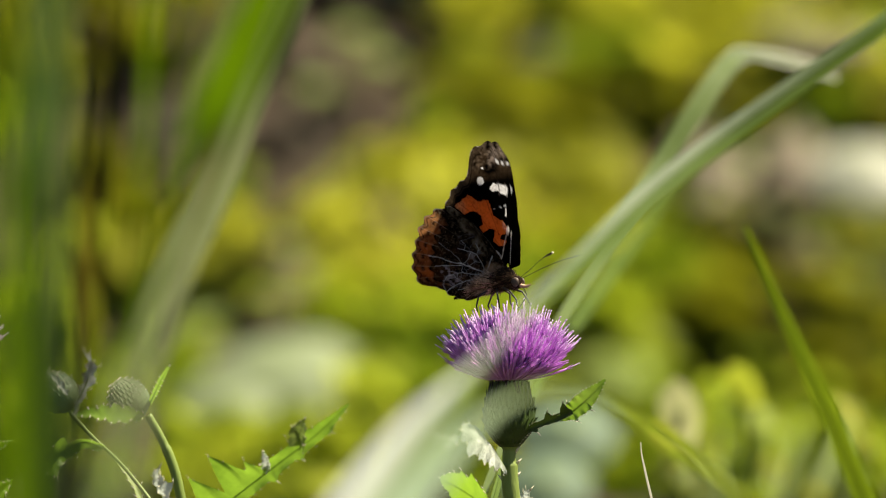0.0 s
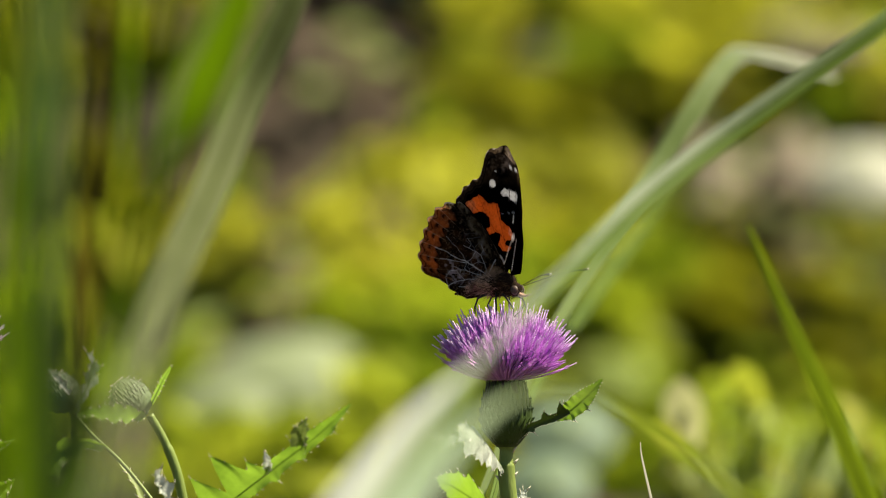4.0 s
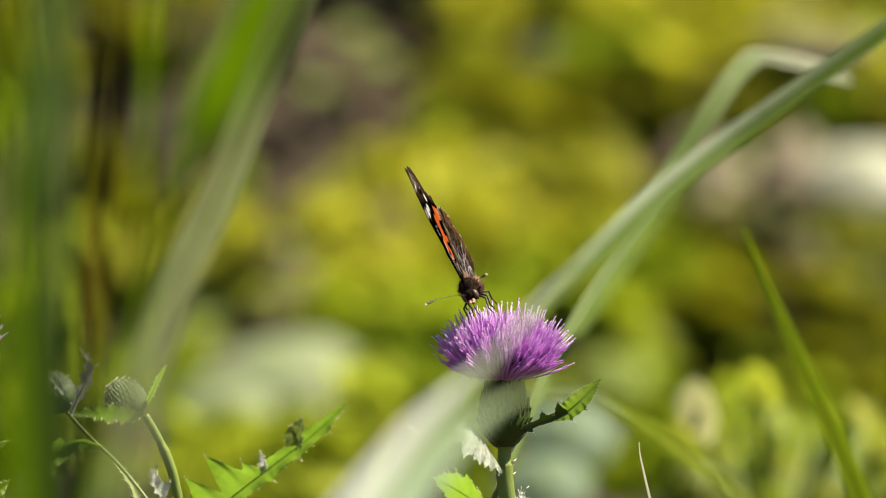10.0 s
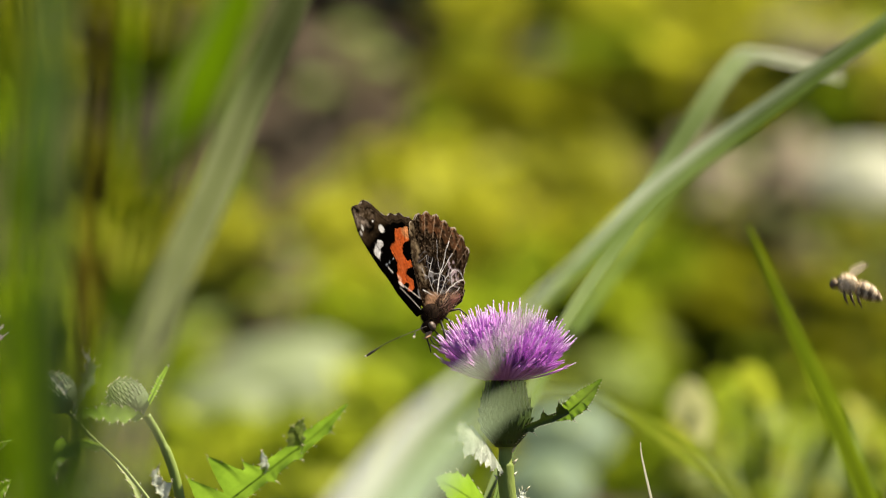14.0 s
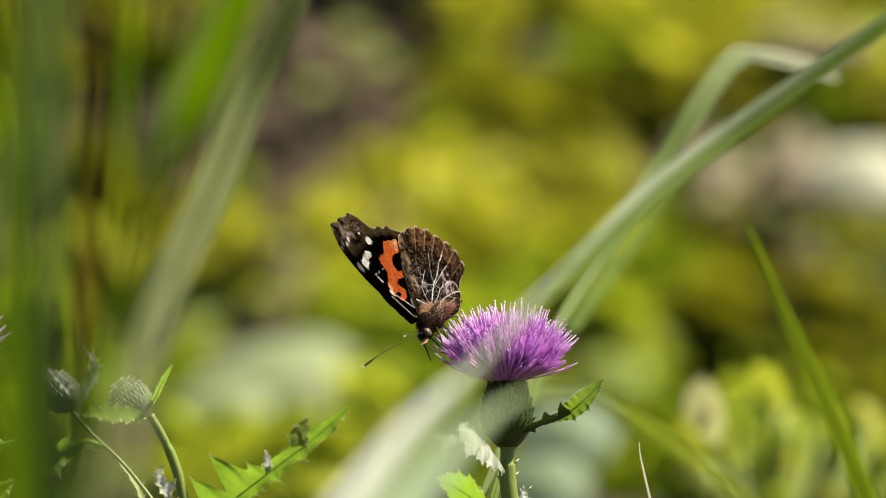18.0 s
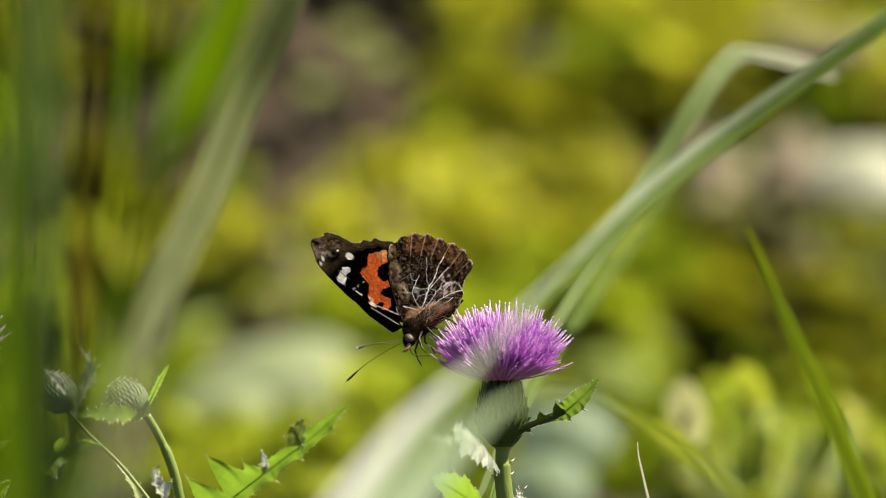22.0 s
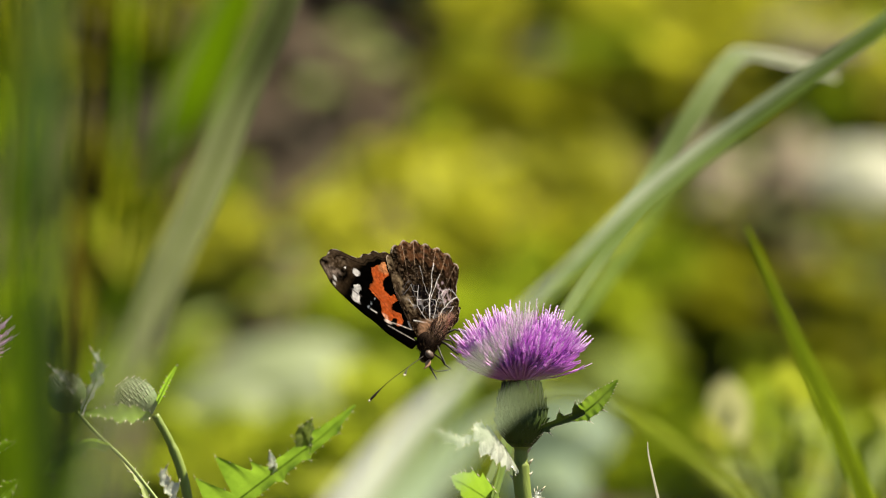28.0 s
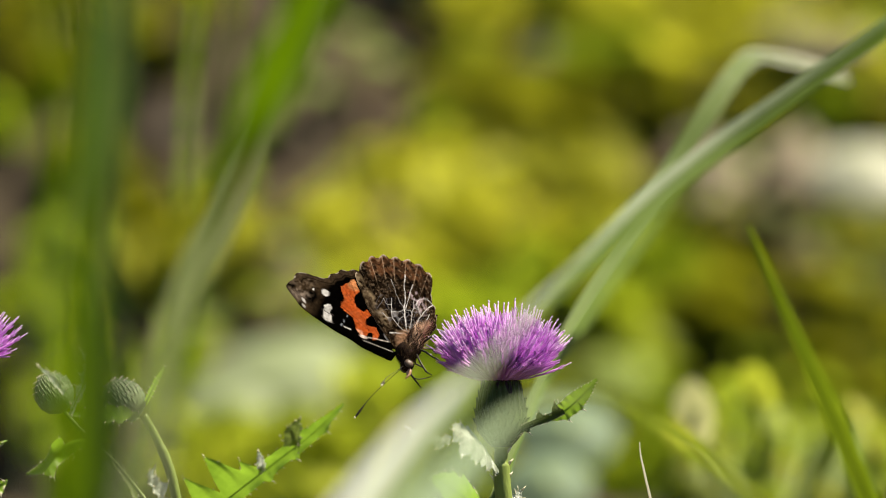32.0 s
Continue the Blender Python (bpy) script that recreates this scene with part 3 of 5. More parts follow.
for path, ws, mat, label, turn in [
    ([(-20, -60, -0.570), (5, 150, -0.548), (16, 420, -0.519), (22, 680, -0.492), (30, 900, -0.468)], [54, 80, 96, 106, 118], GRASS, GB, -72),
    ([(92, -60, -0.430), (84, 120, -0.411), (74, 320, -0.400), (78, 560, -0.424), (84, 900, -0.438)], [56, 62, 64, 96, 110], GRASS_BLUE, "bluish out-of-focus grass blade standing upright", -35),
    ([(238, -60, -0.300), (228, 100, -0.293), (216, 320, -0.290), (190, 560, -0.304), (120, 900, -0.328)], [20, 28, 32, 30, 18], GRASS_VIVID, GB, -72),
    ([(465, -90, -0.363), (392, 70, -0.356), (325, 230, -0.349), (245, 430, -0.358), (200, 640, -0.376), (140, 900, -0.408)], [96, 112, 118, 118, 100, 60], GRASS_VIVID, GB, -72),
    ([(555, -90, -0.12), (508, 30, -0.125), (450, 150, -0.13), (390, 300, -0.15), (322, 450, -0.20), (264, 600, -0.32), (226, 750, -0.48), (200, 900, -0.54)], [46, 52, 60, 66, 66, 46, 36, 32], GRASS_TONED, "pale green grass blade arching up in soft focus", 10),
    ([(300, -60, -0.330), (280, 160, -0.327), (250, 400, -0.331), (195, 640, -0.346), (120, 900, -0.388)], [18, 26, 30, 20, 12], GRASS, GB, -72),
    ([(190, -60, -0.309), (176, 150, -0.297), (158, 350, -0.290), (150, 600, -0.263), (130, 900, -0.268)], [10, 22, 40, 36, 10], GRASS_DRY, "dry brownish grass blade among the green ones", -40),
    ([(470, -60, -0.250), (405, 120, -0.251), (335, 300, -0.259), (262, 500, -0.284), (200, 900, -0.328)], [12, 16, 18, 14, 10], GRASS_DRY, "dry brownish grass blade among the green ones", -40),
    ([(-75, 60, -0.477), (-60, 220, -0.460), (-85, 420, -0.439), (-110, 900, -0.388)], [56, 66, 66, 66], GRASS_PALE, "pale shining out-of-focus grass blade", 30),
    ([(128, 120, -0.370), (112, 300, -0.342), (104, 500, -0.311), (96, 900, -0.268)], [12, 20, 22, 20], GRASS_SOFT, "pale green grass blade among the darker ones", -50),
    ([(40, -60, -0.257), (44, 100, -0.252), (40, 300, -0.240), (40, 900, -0.248)], [12, 18, 10, 6], GRASS_DRY, "dry brownish grass blade among the green ones", -40),
]:
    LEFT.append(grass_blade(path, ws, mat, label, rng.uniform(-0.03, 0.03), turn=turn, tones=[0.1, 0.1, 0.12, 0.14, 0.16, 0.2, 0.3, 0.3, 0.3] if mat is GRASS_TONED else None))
AWN = grass_blade([(1128, 784, 0.0), (1129, 800, 0.0), (1135, 830, 0.0), (1149, 890, 0.0)], [1.2, 3, 4.5, 6], GRASS_STRAW, "thin straw-coloured grass awn", 0.02, 0.4, -45, 24, "dry_awn")


# ---- thistle ----
def thistle_leaf(pts, widths, mats, parent, normal, lobes=5, depth=0.55, seed=0, curl=0.3, name="leaf", label="", spine=0.0011, lower=1.0, phase=0.0, rake=0.35):
    """A spiny lobed leaf along pts (parent's space); widths: half widths along it."""
    r = random.Random(seed)
    n = lobes * 8
    sp = spline(pts, n)
    wi = np.interp(np.linspace(0, 1, n + 1), np.linspace(0, 1, len(widths)), widths)
    so, sn = Soup(), Soup()
    vs, fs = [], []
    tips = []
    nv = Vector(normal).normalized()
    for i, p in enumerate(sp):
        d = (sp[min(i + 1, n)] - sp[max(i - 1, 0)]).normalized()
        side = d.cross(nv).normalized()
        up = side.cross(d)
        row = []
        for sgn in (-1, 1):
            ph = (i / 8 + phase + (0.35 if sgn > 0 else 0)) % 1
            lob = 1 - depth * (1 - max(0.0, 1 - abs(ph - 0.55) / 0.5)) + (0.16 if i % 2 else 0) * (1 - depth * 0.5)
            if i in (0, n):
                lob = 0.5
            w = float(wi[i]) * (lower if sgn > 0 else 1) * lob * r.uniform(0.9, 1.08)
            lean = d * w * rake
            e = p + side * sgn * w + lean + up * (curl * w * (1 + 0.5 * math.sin(i * 0.9 + sgn)))
            row.append((p + side * sgn * w * 0.5 + lean * 0.5 + up * curl * w * (0.25 + 0.15 * math.sin(i * 1.7)), e))
            if i % 4 == 1 and w > 0.0006:
                tips.append((e, (side * sgn + d * 0.9 + up * 0.3).normalized(), (e - p).length))
        vs += [row[0][1], row[0][0], p, row[1][0], row[1][1]]
    for i in range(n):
        for k in range(4):
            a = i * 5 + k
            fs.append((a, a + 1, a + 6, a + 5))
    so.add(vs, fs)
    rib = Soup()
    tube(rib, [p - nv * 0.0002 for p in sp], [0.00018 * (1 - 0.7 * i / n) for i in range(n + 1)], 5)
    lf = part(name, so.mesh("thistle_leaf", mats), parent, label)
    part("midrib", rib.mesh("midrib", THISTLE_GREEN), lf)
    for e, d, w in tips:
        tube(sn, [e - d * 0.0004, e + d * spine * r.uniform(0.5, 1.1)], [0.00016, 0.00003], 4)
    tube(sn, [sp[-1], sp[-1] + (sp[-1] - sp[-2]).normalized() * spine * 1.3], [0.0003, 0.00003], 4)
    tagged(part("spine_fringe", sn.mesh("spine_fringe", SPINE), lf), kind="stuff")
    return lf


def lobed_leaf(pts, widths, mat, parent, normal, one, other, seed=0, curl=0.3, name="leaf", label=""):
    """A narrow thistle leaf with pointed lobes (place along it, height, half breadth) on either side and a finely toothed, spiny, curling edge."""
    r = random.Random(seed)
    n, cols = 130, 4
    sp = spline(pts, n)
    gap = (sp[-1] - sp[0]).length / n
    nv = Vector(normal).normalized()
    wi = np.interp(np.linspace(0, 1, n + 1), np.linspace(0, 1, len(widths)), widths)
    vs, fs, sn = [], [], Soup()
    for i, p in enumerate(sp):
        t = i / n
        d = (sp[min(i + 1, n)] - sp[max(i - 1, 0)]).normalized()
        side = d.cross(nv).normalized()
        up = side.cross(d)
        edges = []
        for sgn, lobes in ((-1, one), (1, other)):
            w, lean, lift = float(wi[i]), 0.0, 0.0
            for at, high, half in lobes:
                k = max(0.0, 1 - abs(t - at) / half)
                w += high * k ** 1.1
                lean += high * 0.35 * k * k
                lift += high * 0.55 * k * k
                if abs(t - at) < 0.5 / n:
                    tip = p + side * sgn * w + d * lean + up * (curl * w + lift)
                    e = (side * sgn + d * 0.5 + up * 0.4).normalized()
                    tube(sn, [tip - e * 0.0003, tip + e * 0.0011], [0.00014, 0.00002], 4)
            tooth = (i * (0.19 if sgn > 0 else 0.17)) % 1
            w += 0.00024 * tooth * min(1, w / 0.0016) * r.uniform(0.2, 1.6)
            lift += 0.6 * gap * math.sin(i * 0.35 + sgn)
            e = side * sgn * w + d * lean + up * (curl * w + lift)
            edges.append(e)
            if tooth > 0.8 and 2 < i < n - 2:
                o = (side * sgn + d * 0.8 + up * r.uniform(-0.2, 0.6)).normalized()
                tube(sn, [p + e - o * 0.0002, p + e + o * r.uniform(0.0003, 0.0008) * min(1, gap / 0.00022)], [0.00010, 0.00002], 3)
        row = []
        for c in range(-cols, cols + 1):
            k = abs(c) / cols
            e = edges[0] if c < 0 else edges[1]
            row.append(p + e * k - up * (e.dot(up) * (k - k * k) * 0.7) + up * 0.25 * gap * math.sin(i * 0.30 + c) * k)
        vs += row
    m = 2 * cols + 1
    for i in range(n):
        for c in range(m - 1):
            a = i * m + c
            fs.append((a, a + 1, a + m + 1, a + m))
    so, rib = Soup(), Soup()
    so.add(vs, fs)
    lf = part(name, so.mesh("lobed_leaf", mat), parent, label)
    tube(rib, [p - nv * 0.0002 for p in sp], [0.00018 * (1 - 0.7 * i / n) for i in range(n + 1)], 5)
    part("midrib", rib.mesh("midrib", THISTLE_GREEN), lf)
    tagged(part("spine_fringe", sn.mesh("spine_fringe", SPINE), lf), kind="stuff")
    return lf


def lathe(soup, base, axis, profile, n=20, mat=0):
    axis = Vector(axis).normalized()
    s = axis.orthogonal().normalized()
    o = axis.cross(s)
    vs, fs = [], []
    for h, r in profile:
        for k in range(n):
            a = 2 * math.pi * k / n
            vs.append(Vector(base) + axis * h + r * (math.cos(a) * s + math.sin(a) * o))
    for i in range(len(profile) - 1):
        for k in range(n):
            a, b = i * n + k, i * n + (k + 1) % n
            fs.append((a, b, b + n, a + n))
    fs.append(tuple(reversed(range(n))))
    fs.append(tuple((len(profile) - 1) * n + k for k in range(n)))
    soup.add(vs, fs, mat)


def bract_mesh(length, width):
    so = Soup()
    n = 6
    vs, fs = [], []
    for i in range(n + 1):
        s = i / n
        w = width / 2 * (1 - s) ** 0.7 * (1 + 0.6 * s)
        out = 0.03 * length * s ** 2.5
        for a in (-1, 0, 1):
            vs.append((a * w, (0.05 * width if a == 0 else 0) + out, s * length))
        vs.append((0, -0.08 * width + out, s * length))
    for i in range(n):
        for k in range(4):
            a, b = i * 4 + (0, 1, 2, 3)[k], i * 4 + (1, 2, 3, 0)[k]
            fs.append((a, b, b + 4, a + 4))
    so.add(vs, fs)
    tube(so, [(0, 0.03 * length, length * 0.97), (0, 0.08 * length, length * 1.12)], [0.00014, 0.00002], 4, 1)
    return so.mesh("bract", [BRACT, BRACT])


def floret_mesh(length, bendy, seed):
    """One tubular floret: pale tube, purple throat with narrow lobes, long style with a pale tip. Along z."""
    r = random.Random(seed)
    so = Soup()
    bx, by = bendy * r.uniform(0.5, 1.4), r.uniform(-0.06, 0.06)

    def at(s):
        return Vector((bx * s * s * length, by * s * s * length, s * length))
    tube(so, [at(s) for s in (0, 0.25, 0.5, 0.68, 0.76)], [0.00022, 0.00026, 0.00036, 0.00042, 0.0003], 6, 0)
    for k in range(5):
        a = 2 * math.pi * k / 5 + r.random()
        d = Vector((math.cos(a), math.sin(a), 0)) * 0.00045
        tube(so, [at(0.72), at(0.80) + d, at(0.87) + d * 1.6], [0.00013, 0.00012, 0.00003], 3, 0, False)
    tube(so, [at(0.7), at(0.82), at(0.96)], [0.00016, 0.00015, 0.00015], 5, 1)
    ball(so, at(0.98), 0.00018, 0.00018, 0.00040, None, 6, 5, 2)
    return so.mesh("floret", [PURPLE, STYLE, TIP])


def flower_head(parent, base, axis, scale=1.0, count=300, seed=1, spread=63, fill=760):
    """Spiny cup and brush of florets. base: bottom of the cup, in the parent's space."""
    r = random.Random(seed)
    axis = Vector(axis).normalized()
    q = axis.to_track_quat("Z", "Y").to_matrix().to_4x4()
    H = Matrix.Translation(base) @ q @ Matrix.Diagonal((scale, scale, scale, 1))
    so = Soup()
    lathe(so, (0, 0, 0), (0, 0, 1), [(0, 0.0022), (0.0012, 0.0034), (0.0030, 0.0049), (0.0052, 0.0057), (0.0078, 0.0057), (0.0105, 0.0051), (0.0130, 0.0044), (0.0144, 0.0041)], 24)
    cup = part("cup", so.mesh("cup", BRACT), parent, "dark green spiny cup of overlapping bracts", H)
    bms = [bract_mesh(0.0040, 0.0017), bract_mesh(0.0044, 0.0015)]
    prof = [(0.0018, 0.0031, -36), (0.0036, 0.0046, -22), (0.0054, 0.0054, -7), (0.0072, 0.0057, 4), (0.0090, 0.0057, 12), (0.0108, 0.0053, 14)]
    for j, (h, rad, lean) in enumerate(prof):
        cnt = 24
        for k in range(cnt):
            a = 2 * math.pi * (k + 0.5 * (j % 2)) / cnt
            m = Matrix.Rotation(a, 4, "Z") @ Matrix.Translation((0, rad - 0.0001, h - 0.001)) @ Matrix.Rotation(radians(lean + r.uniform(-3, 3)), 4, "X")
            part("bract", bms[j > 2], cup, m=m)
    neck = bract_mesh(0.0034, 0.0011)
    neck.materials[0] = BRACT_TIP
    for k in range(28):
        part("bract", neck, cup, "dark purple bract tip", Matrix.Rotation(2 * math.pi * k / 28, 4, "Z") @ Matrix.Translation((0, 0.0047 + r.uniform(-0.0002, 0.0001), 0.0118)) @ Matrix.Rotation(radians(12 + r.uniform(-4, 4)), 4, "X"))
    fl = [floret_mesh(0.0172, 0.14, 10 + k) for k in range(3)] + [floret_mesh(0.0165, 0.26, 20 + k) for k in range(3)] + [floret_mesh(0.0182, 0.34, 30)]

    def place(k, total, lo, hi, rad):
        u = (k + 0.5) / total
        th = radians(lo + (hi - lo) * math.sqrt(u)) + r.uniform(-0.06, 0.06)
        ph = k * 2.39996 + r.uniform(-0.2, 0.2)
        p = Vector((rad * math.sin(th) * math.cos(ph), rad * math.sin(th) * math.sin(ph), 0.0145 + 0.0012 * math.cos(th)))
        d = Vector((math.sin(th) * math.cos(ph), math.sin(th) * math.sin(ph), math.cos(th)))
        return p, d, th
    for k in range(count):
        p, d, th = place(k, count, 2, spread, 0.0045)
        if k > count * 0.55 and k % 9 == 0:
            th = radians(r.uniform(spread, 86))
            a = r.random() * 6.3
            d = Vector((math.sin(th) * math.cos(a), math.sin(th) * math.sin(a), math.cos(th)))
            p = Vector((0.0043 * math.cos(a), 0.0043 * math.sin(a), 0.0148))
        # the florets curve up, away from the rim
        up = (Vector((0, 0, 1)) - d * d.z) if d.z < 0.97 else d.orthogonal()
        up = (Matrix.Rotation(r.gauss(0, 0.5), 3, d) @ up).normalized()
        turn = Matrix((up, d.cross(up), d)).transposed().to_4x4()
        m = H @ Matrix.Translation(p) @ turn
        s = r.uniform(0.86, 1.06) * float(np.interp(th, (0, 0.7, 1.05, 1.4), (0.99, 0.90, 0.84, 0.72)))
        part("floret", fl[r.choice([0, 1, 2]) if th < 1.15 else r.choice([0, 3, 4, 5, 6])], parent, m=m @ Matrix.Diagonal((s, s, s, 1)))
    ins = Soup()
    for k in range(fill):
        p, d, th = place(k, fill, 0, spread + 6, 0.0042)
        L = 0.0122 * r.uniform(0.85, 1.15) * float(np.interp(th, (0, 0.7, 1.05, 1.4), (0.96, 0.86, 0.78, 0.70)))
        e = d.orthogonal().normalized() * 0.001 * r.uniform(-1, 1)
        tube(ins, [H @ p, H @ (p + d * L * 0.6), H @ (p + d * L + e)], [0.0003 * scale, 0.00042 * scale, 0.0001 * scale], 4, 0, False)
    tagged(part("floret_mass", ins.mesh("floret_mass", PURPLE), parent, "dense purple inner florets"), kind="stuff")
    return H


def rooted(x, depth=0.0, y=890):
    c = P(x, y, depth)
    return Vector((c.x, c.y, 0.0))


TROOT = rooted(925)
THISTLE = thing("thistle", TROOT, "purple thistle in flower on a spiny green stem", "thistle")


def Q(x, y, depth=0.0, root=TROOT):
    return P(x, y, depth) - root


st = Soup()
tube(st, spline([(0, 0, -0.03), Q(915, 1600), Q(905, 900), Q(899, 840), Q(898, 812), Q(899, 788)], 40), [0.0019] * 30 + [0.0015] * 8 + [0.0017, 0.0020, 0.0024], 10)
part("stem", st.mesh("thistle_stem", STEM_GREEN), THISTLE)
flower_head(THISTLE, Q(899, 791), Q(897, 600) - Q(899, 791), 1.0, 300, 1)
FACE = Vector((-0.45, -0.8, -0.35))
GLINT = (SUN_DIR - FORWARD).normalized()
lobed_leaf([Q(906, 778, -0.002), Q(940, 756, -0.003), Q(975, 742, -0.004), Q(1010, 728, -0.005)], (0.0012, 0.0008, 0.0007, 0.0009, 0.0006), BRACT, THISTLE, FACE,
           [(0.62, 0.0022, 0.07), (0.90, 0.0030, 0.08)], [(0.35, 0.0008, 0.05)], 31, 0.3)
lobed_leaf([Q(985, 742, -0.004), Q(1010, 727, -0.005), Q(1035, 706, -0.006), Q(1068, 672, -0.007)], (0.0006, 0.0016, 0.0021, 0.0017, 0.0002), THISTLE_GREEN, THISTLE, FACE,
           [(0.35, 0.0005, 0.05)], [(0.3, 0.0006, 0.05), (0.6, 0.0005, 0.05)], 32, 0.25)
thistle_leaf([Q(894, 832, -0.002), Q(880, 810, -0.008), Q(860, 789, -0.013), Q(838, 773, -0.017), Q(815, 762, -0.019)],
             [0.0014, 0.0042, 0.0054, 0.0044, 0.0010], THISTLE_SILVER, THISTLE, GLINT, 5, 0.4, 5, -0.35, label="glossy curled leaf with white glints mixed into its colour")
thistle_leaf([Q(812, 772, -0.019), Q(795, 778, -0.020), Q(770, 772, -0.021), Q(736, 757, -0.022)],
             [0.0008, 0.0022, 0.0018, 0.0004], THISTLE_SILVER, THISTLE, GLINT, 4, 0.6, 6, -0.5)
thistle_leaf([Q(895, 935, 0.003), Q(872, 914, 0.010), Q(840, 884, 0.016), Q(805, 861, 0.020), Q(776, 846, 0.022)],
             [0.003, 0.0052, 0.0056, 0.0036, 0.0006], THISTLE_GREEN, THISTLE, FACE, 5, 0.15, 8, 0.08, spine=0.0007)
thistle_leaf([Q(908, 900, 0.002), Q(920, 885, 0.003), Q(935, 868, 0.004)], [0.001, 0.0018, 0.0003], THISTLE_PALE, THISTLE, GLINT, 3, 0.5, 9, 0.3)
for j, (x, y, s) in enumerate([(912, 800, 1), (914, 822, 1), (884, 850, -1), (913, 845, 1)]):
    so = Soup()
    tube(so, [Q(x - 4 * s, y), Q(x + 6 * s, y - 10)], [0.0005, 0.00005], 5)
    part("spine", so.mesh("stem_spine", SPINE), THISTLE)

# ---- second thistle with a closed bud ----
BROOT = rooted(360, -0.01)
BUD = thing("thistle_bud_plant", BROOT, "young thistle with a round closed bud and spiny leaves", "thistle")


def B(x, y, depth=0.0):
    return P(x, y, depth - 0.01) - BROOT


st = Soup()
tube(st, spline([(0, 0, -0.03), B(350, 1700), B(322, 890), B(308, 830), B(285, 775), B(262, 735)], 40), [0.0011] * 30 + [0.0009] * 11, 8)
part("stem", st.mesh("bud_stem", STEM_GREEN), BUD)
bm1 = bract_mesh(0.0018, 0.0006)
bm1.materials[0], bm1.materials[1] = BUD_GREEN, SPINE
rb = random.Random(4)


def closed_bud(foot, top, size, tuft, label):
    """A round spiny bud; tuft: how many purple florets show at its top."""
    so = Soup()
    ax = (top - foot).normalized()
    lathe(so, foot, ax, [(h * size, r * size) for h, r in ((0, 0.001), (0.0012, 0.0034), (0.0032, 0.0047), (0.0055, 0.0049), (0.0075, 0.0041), (0.009, 0.0024), (0.0096, 0.0006))], 20)
    bud = part("bud", so.mesh("bud", BUD_GREEN), BUD, label)
    base = Matrix.Translation(foot) @ ax.to_track_quat("Z", "Y").to_matrix().to_4x4() @ Matrix.Diagonal((size, size, size, 1))
    for j, (h, rad) in enumerate([(0.0010, 0.0016), (0.0022, 0.0035), (0.0036, 0.0045), (0.0050, 0.0048), (0.0064, 0.0049), (0.0078, 0.0044), (0.0088, 0.0037), (0.0097, 0.0026)]):
        for k in range(28):
            a = 2 * math.pi * (k + 0.5 * (j % 2)) / 28
            part("bract", bm1, bud, m=base @ Matrix.Rotation(a, 4, "Z") @ Matrix.Translation((0, rad, h - 0.0008)) @ Matrix.Rotation(radians(-22 + 7.5 * j + rb.uniform(-9, 9)), 4, "X"))
    fm = floret_mesh(0.006, 0.1, 77)
    for k in range(tuft):
        d = Vector((rb.gauss(0, 0.25), rb.gauss(0, 0.25), 1)).to_track_quat("Z", "Y").to_matrix().to_4x4()
        part("floret", fm, bud, m=base @ Matrix.Translation((rb.gauss(0, 0.0008), rb.gauss(0, 0.0008), 0.0078)) @ d)


closed_bud(B(252, 738), B(203, 676), 0.93, 0, "grey-green closed bud covered with fine spines")
closed_bud(B(122, 728, 0.012), B(78, 650, 0.012), 0.9, 0, "dark green closed bud half hidden by the grass")
st = Soup()
tube(st, spline([B(335, 980, 0.0), B(262, 880, 0.008), B(208, 815, 0.012), B(158, 768, 0.012), B(122, 728, 0.012)], 20), 0.00045, 7)
part("stem", st.mesh("bud_side_stem", STEM_GREEN), BUD)
thistle_leaf([B(265, 715), B(275, 695, -0.004), B(287, 670, -0.009), B(300, 648, -0.013)], [0.0004, 0.0007, 0.0006, 0.0002], THISTLE_GREEN, BUD, FACE, 4, 0.2, 21, 0.25, spine=0.0005)
thistle_leaf([B(255, 738, -0.004), B(228, 733, -0.01), B(200, 733, -0.014), B(170, 731, -0.018), B(135, 734, -0.022)], [0.0008, 0.0020, 0.0024, 0.0015, 0.0004], THISTLE_GREEN, BUD, Vector((0, -1, 0.3)), 5, 0.45, 22, 0.2, spine=0.0005)
thistle_leaf([B(130, 735, -0.02), B(145, 700, -0.022), B(158, 668, -0.024), B(160, 642, -0.025), B(150, 622, -0.027)], [0.0005, 0.0010, 0.0020, 0.0014, 0.0002], THISTLE_PALE, BUD, GLINT, 5, 0.65, 23, 0.3)
thistle_leaf([B(120, 700, -0.02), B(108, 685, -0.022), B(95, 668, -0.024), B(78, 650, -0.026)], [0.0007, 0.0013, 0.001, 0.0002], THISTLE_PALE, BUD, GLINT, 4, 0.65, 24, 0.6)
lobed_leaf([B(182, 792, -0.004), B(150, 782, -0.006), B(115, 800, -0.01), B(82, 826, -0.014), B(55, 838, -0.016)], (0.0012, 0.0018, 0.0019, 0.0014, 0.0002), THISTLE_GREEN, BUD, FACE,
           [(0.3, 0.0012, 0.06), (0.7, 0.0014, 0.06)], [(0.25, 0.0016, 0.06), (0.55, 0.0038, 0.07), (0.8, 0.0014, 0.05)], 25, 0.35)
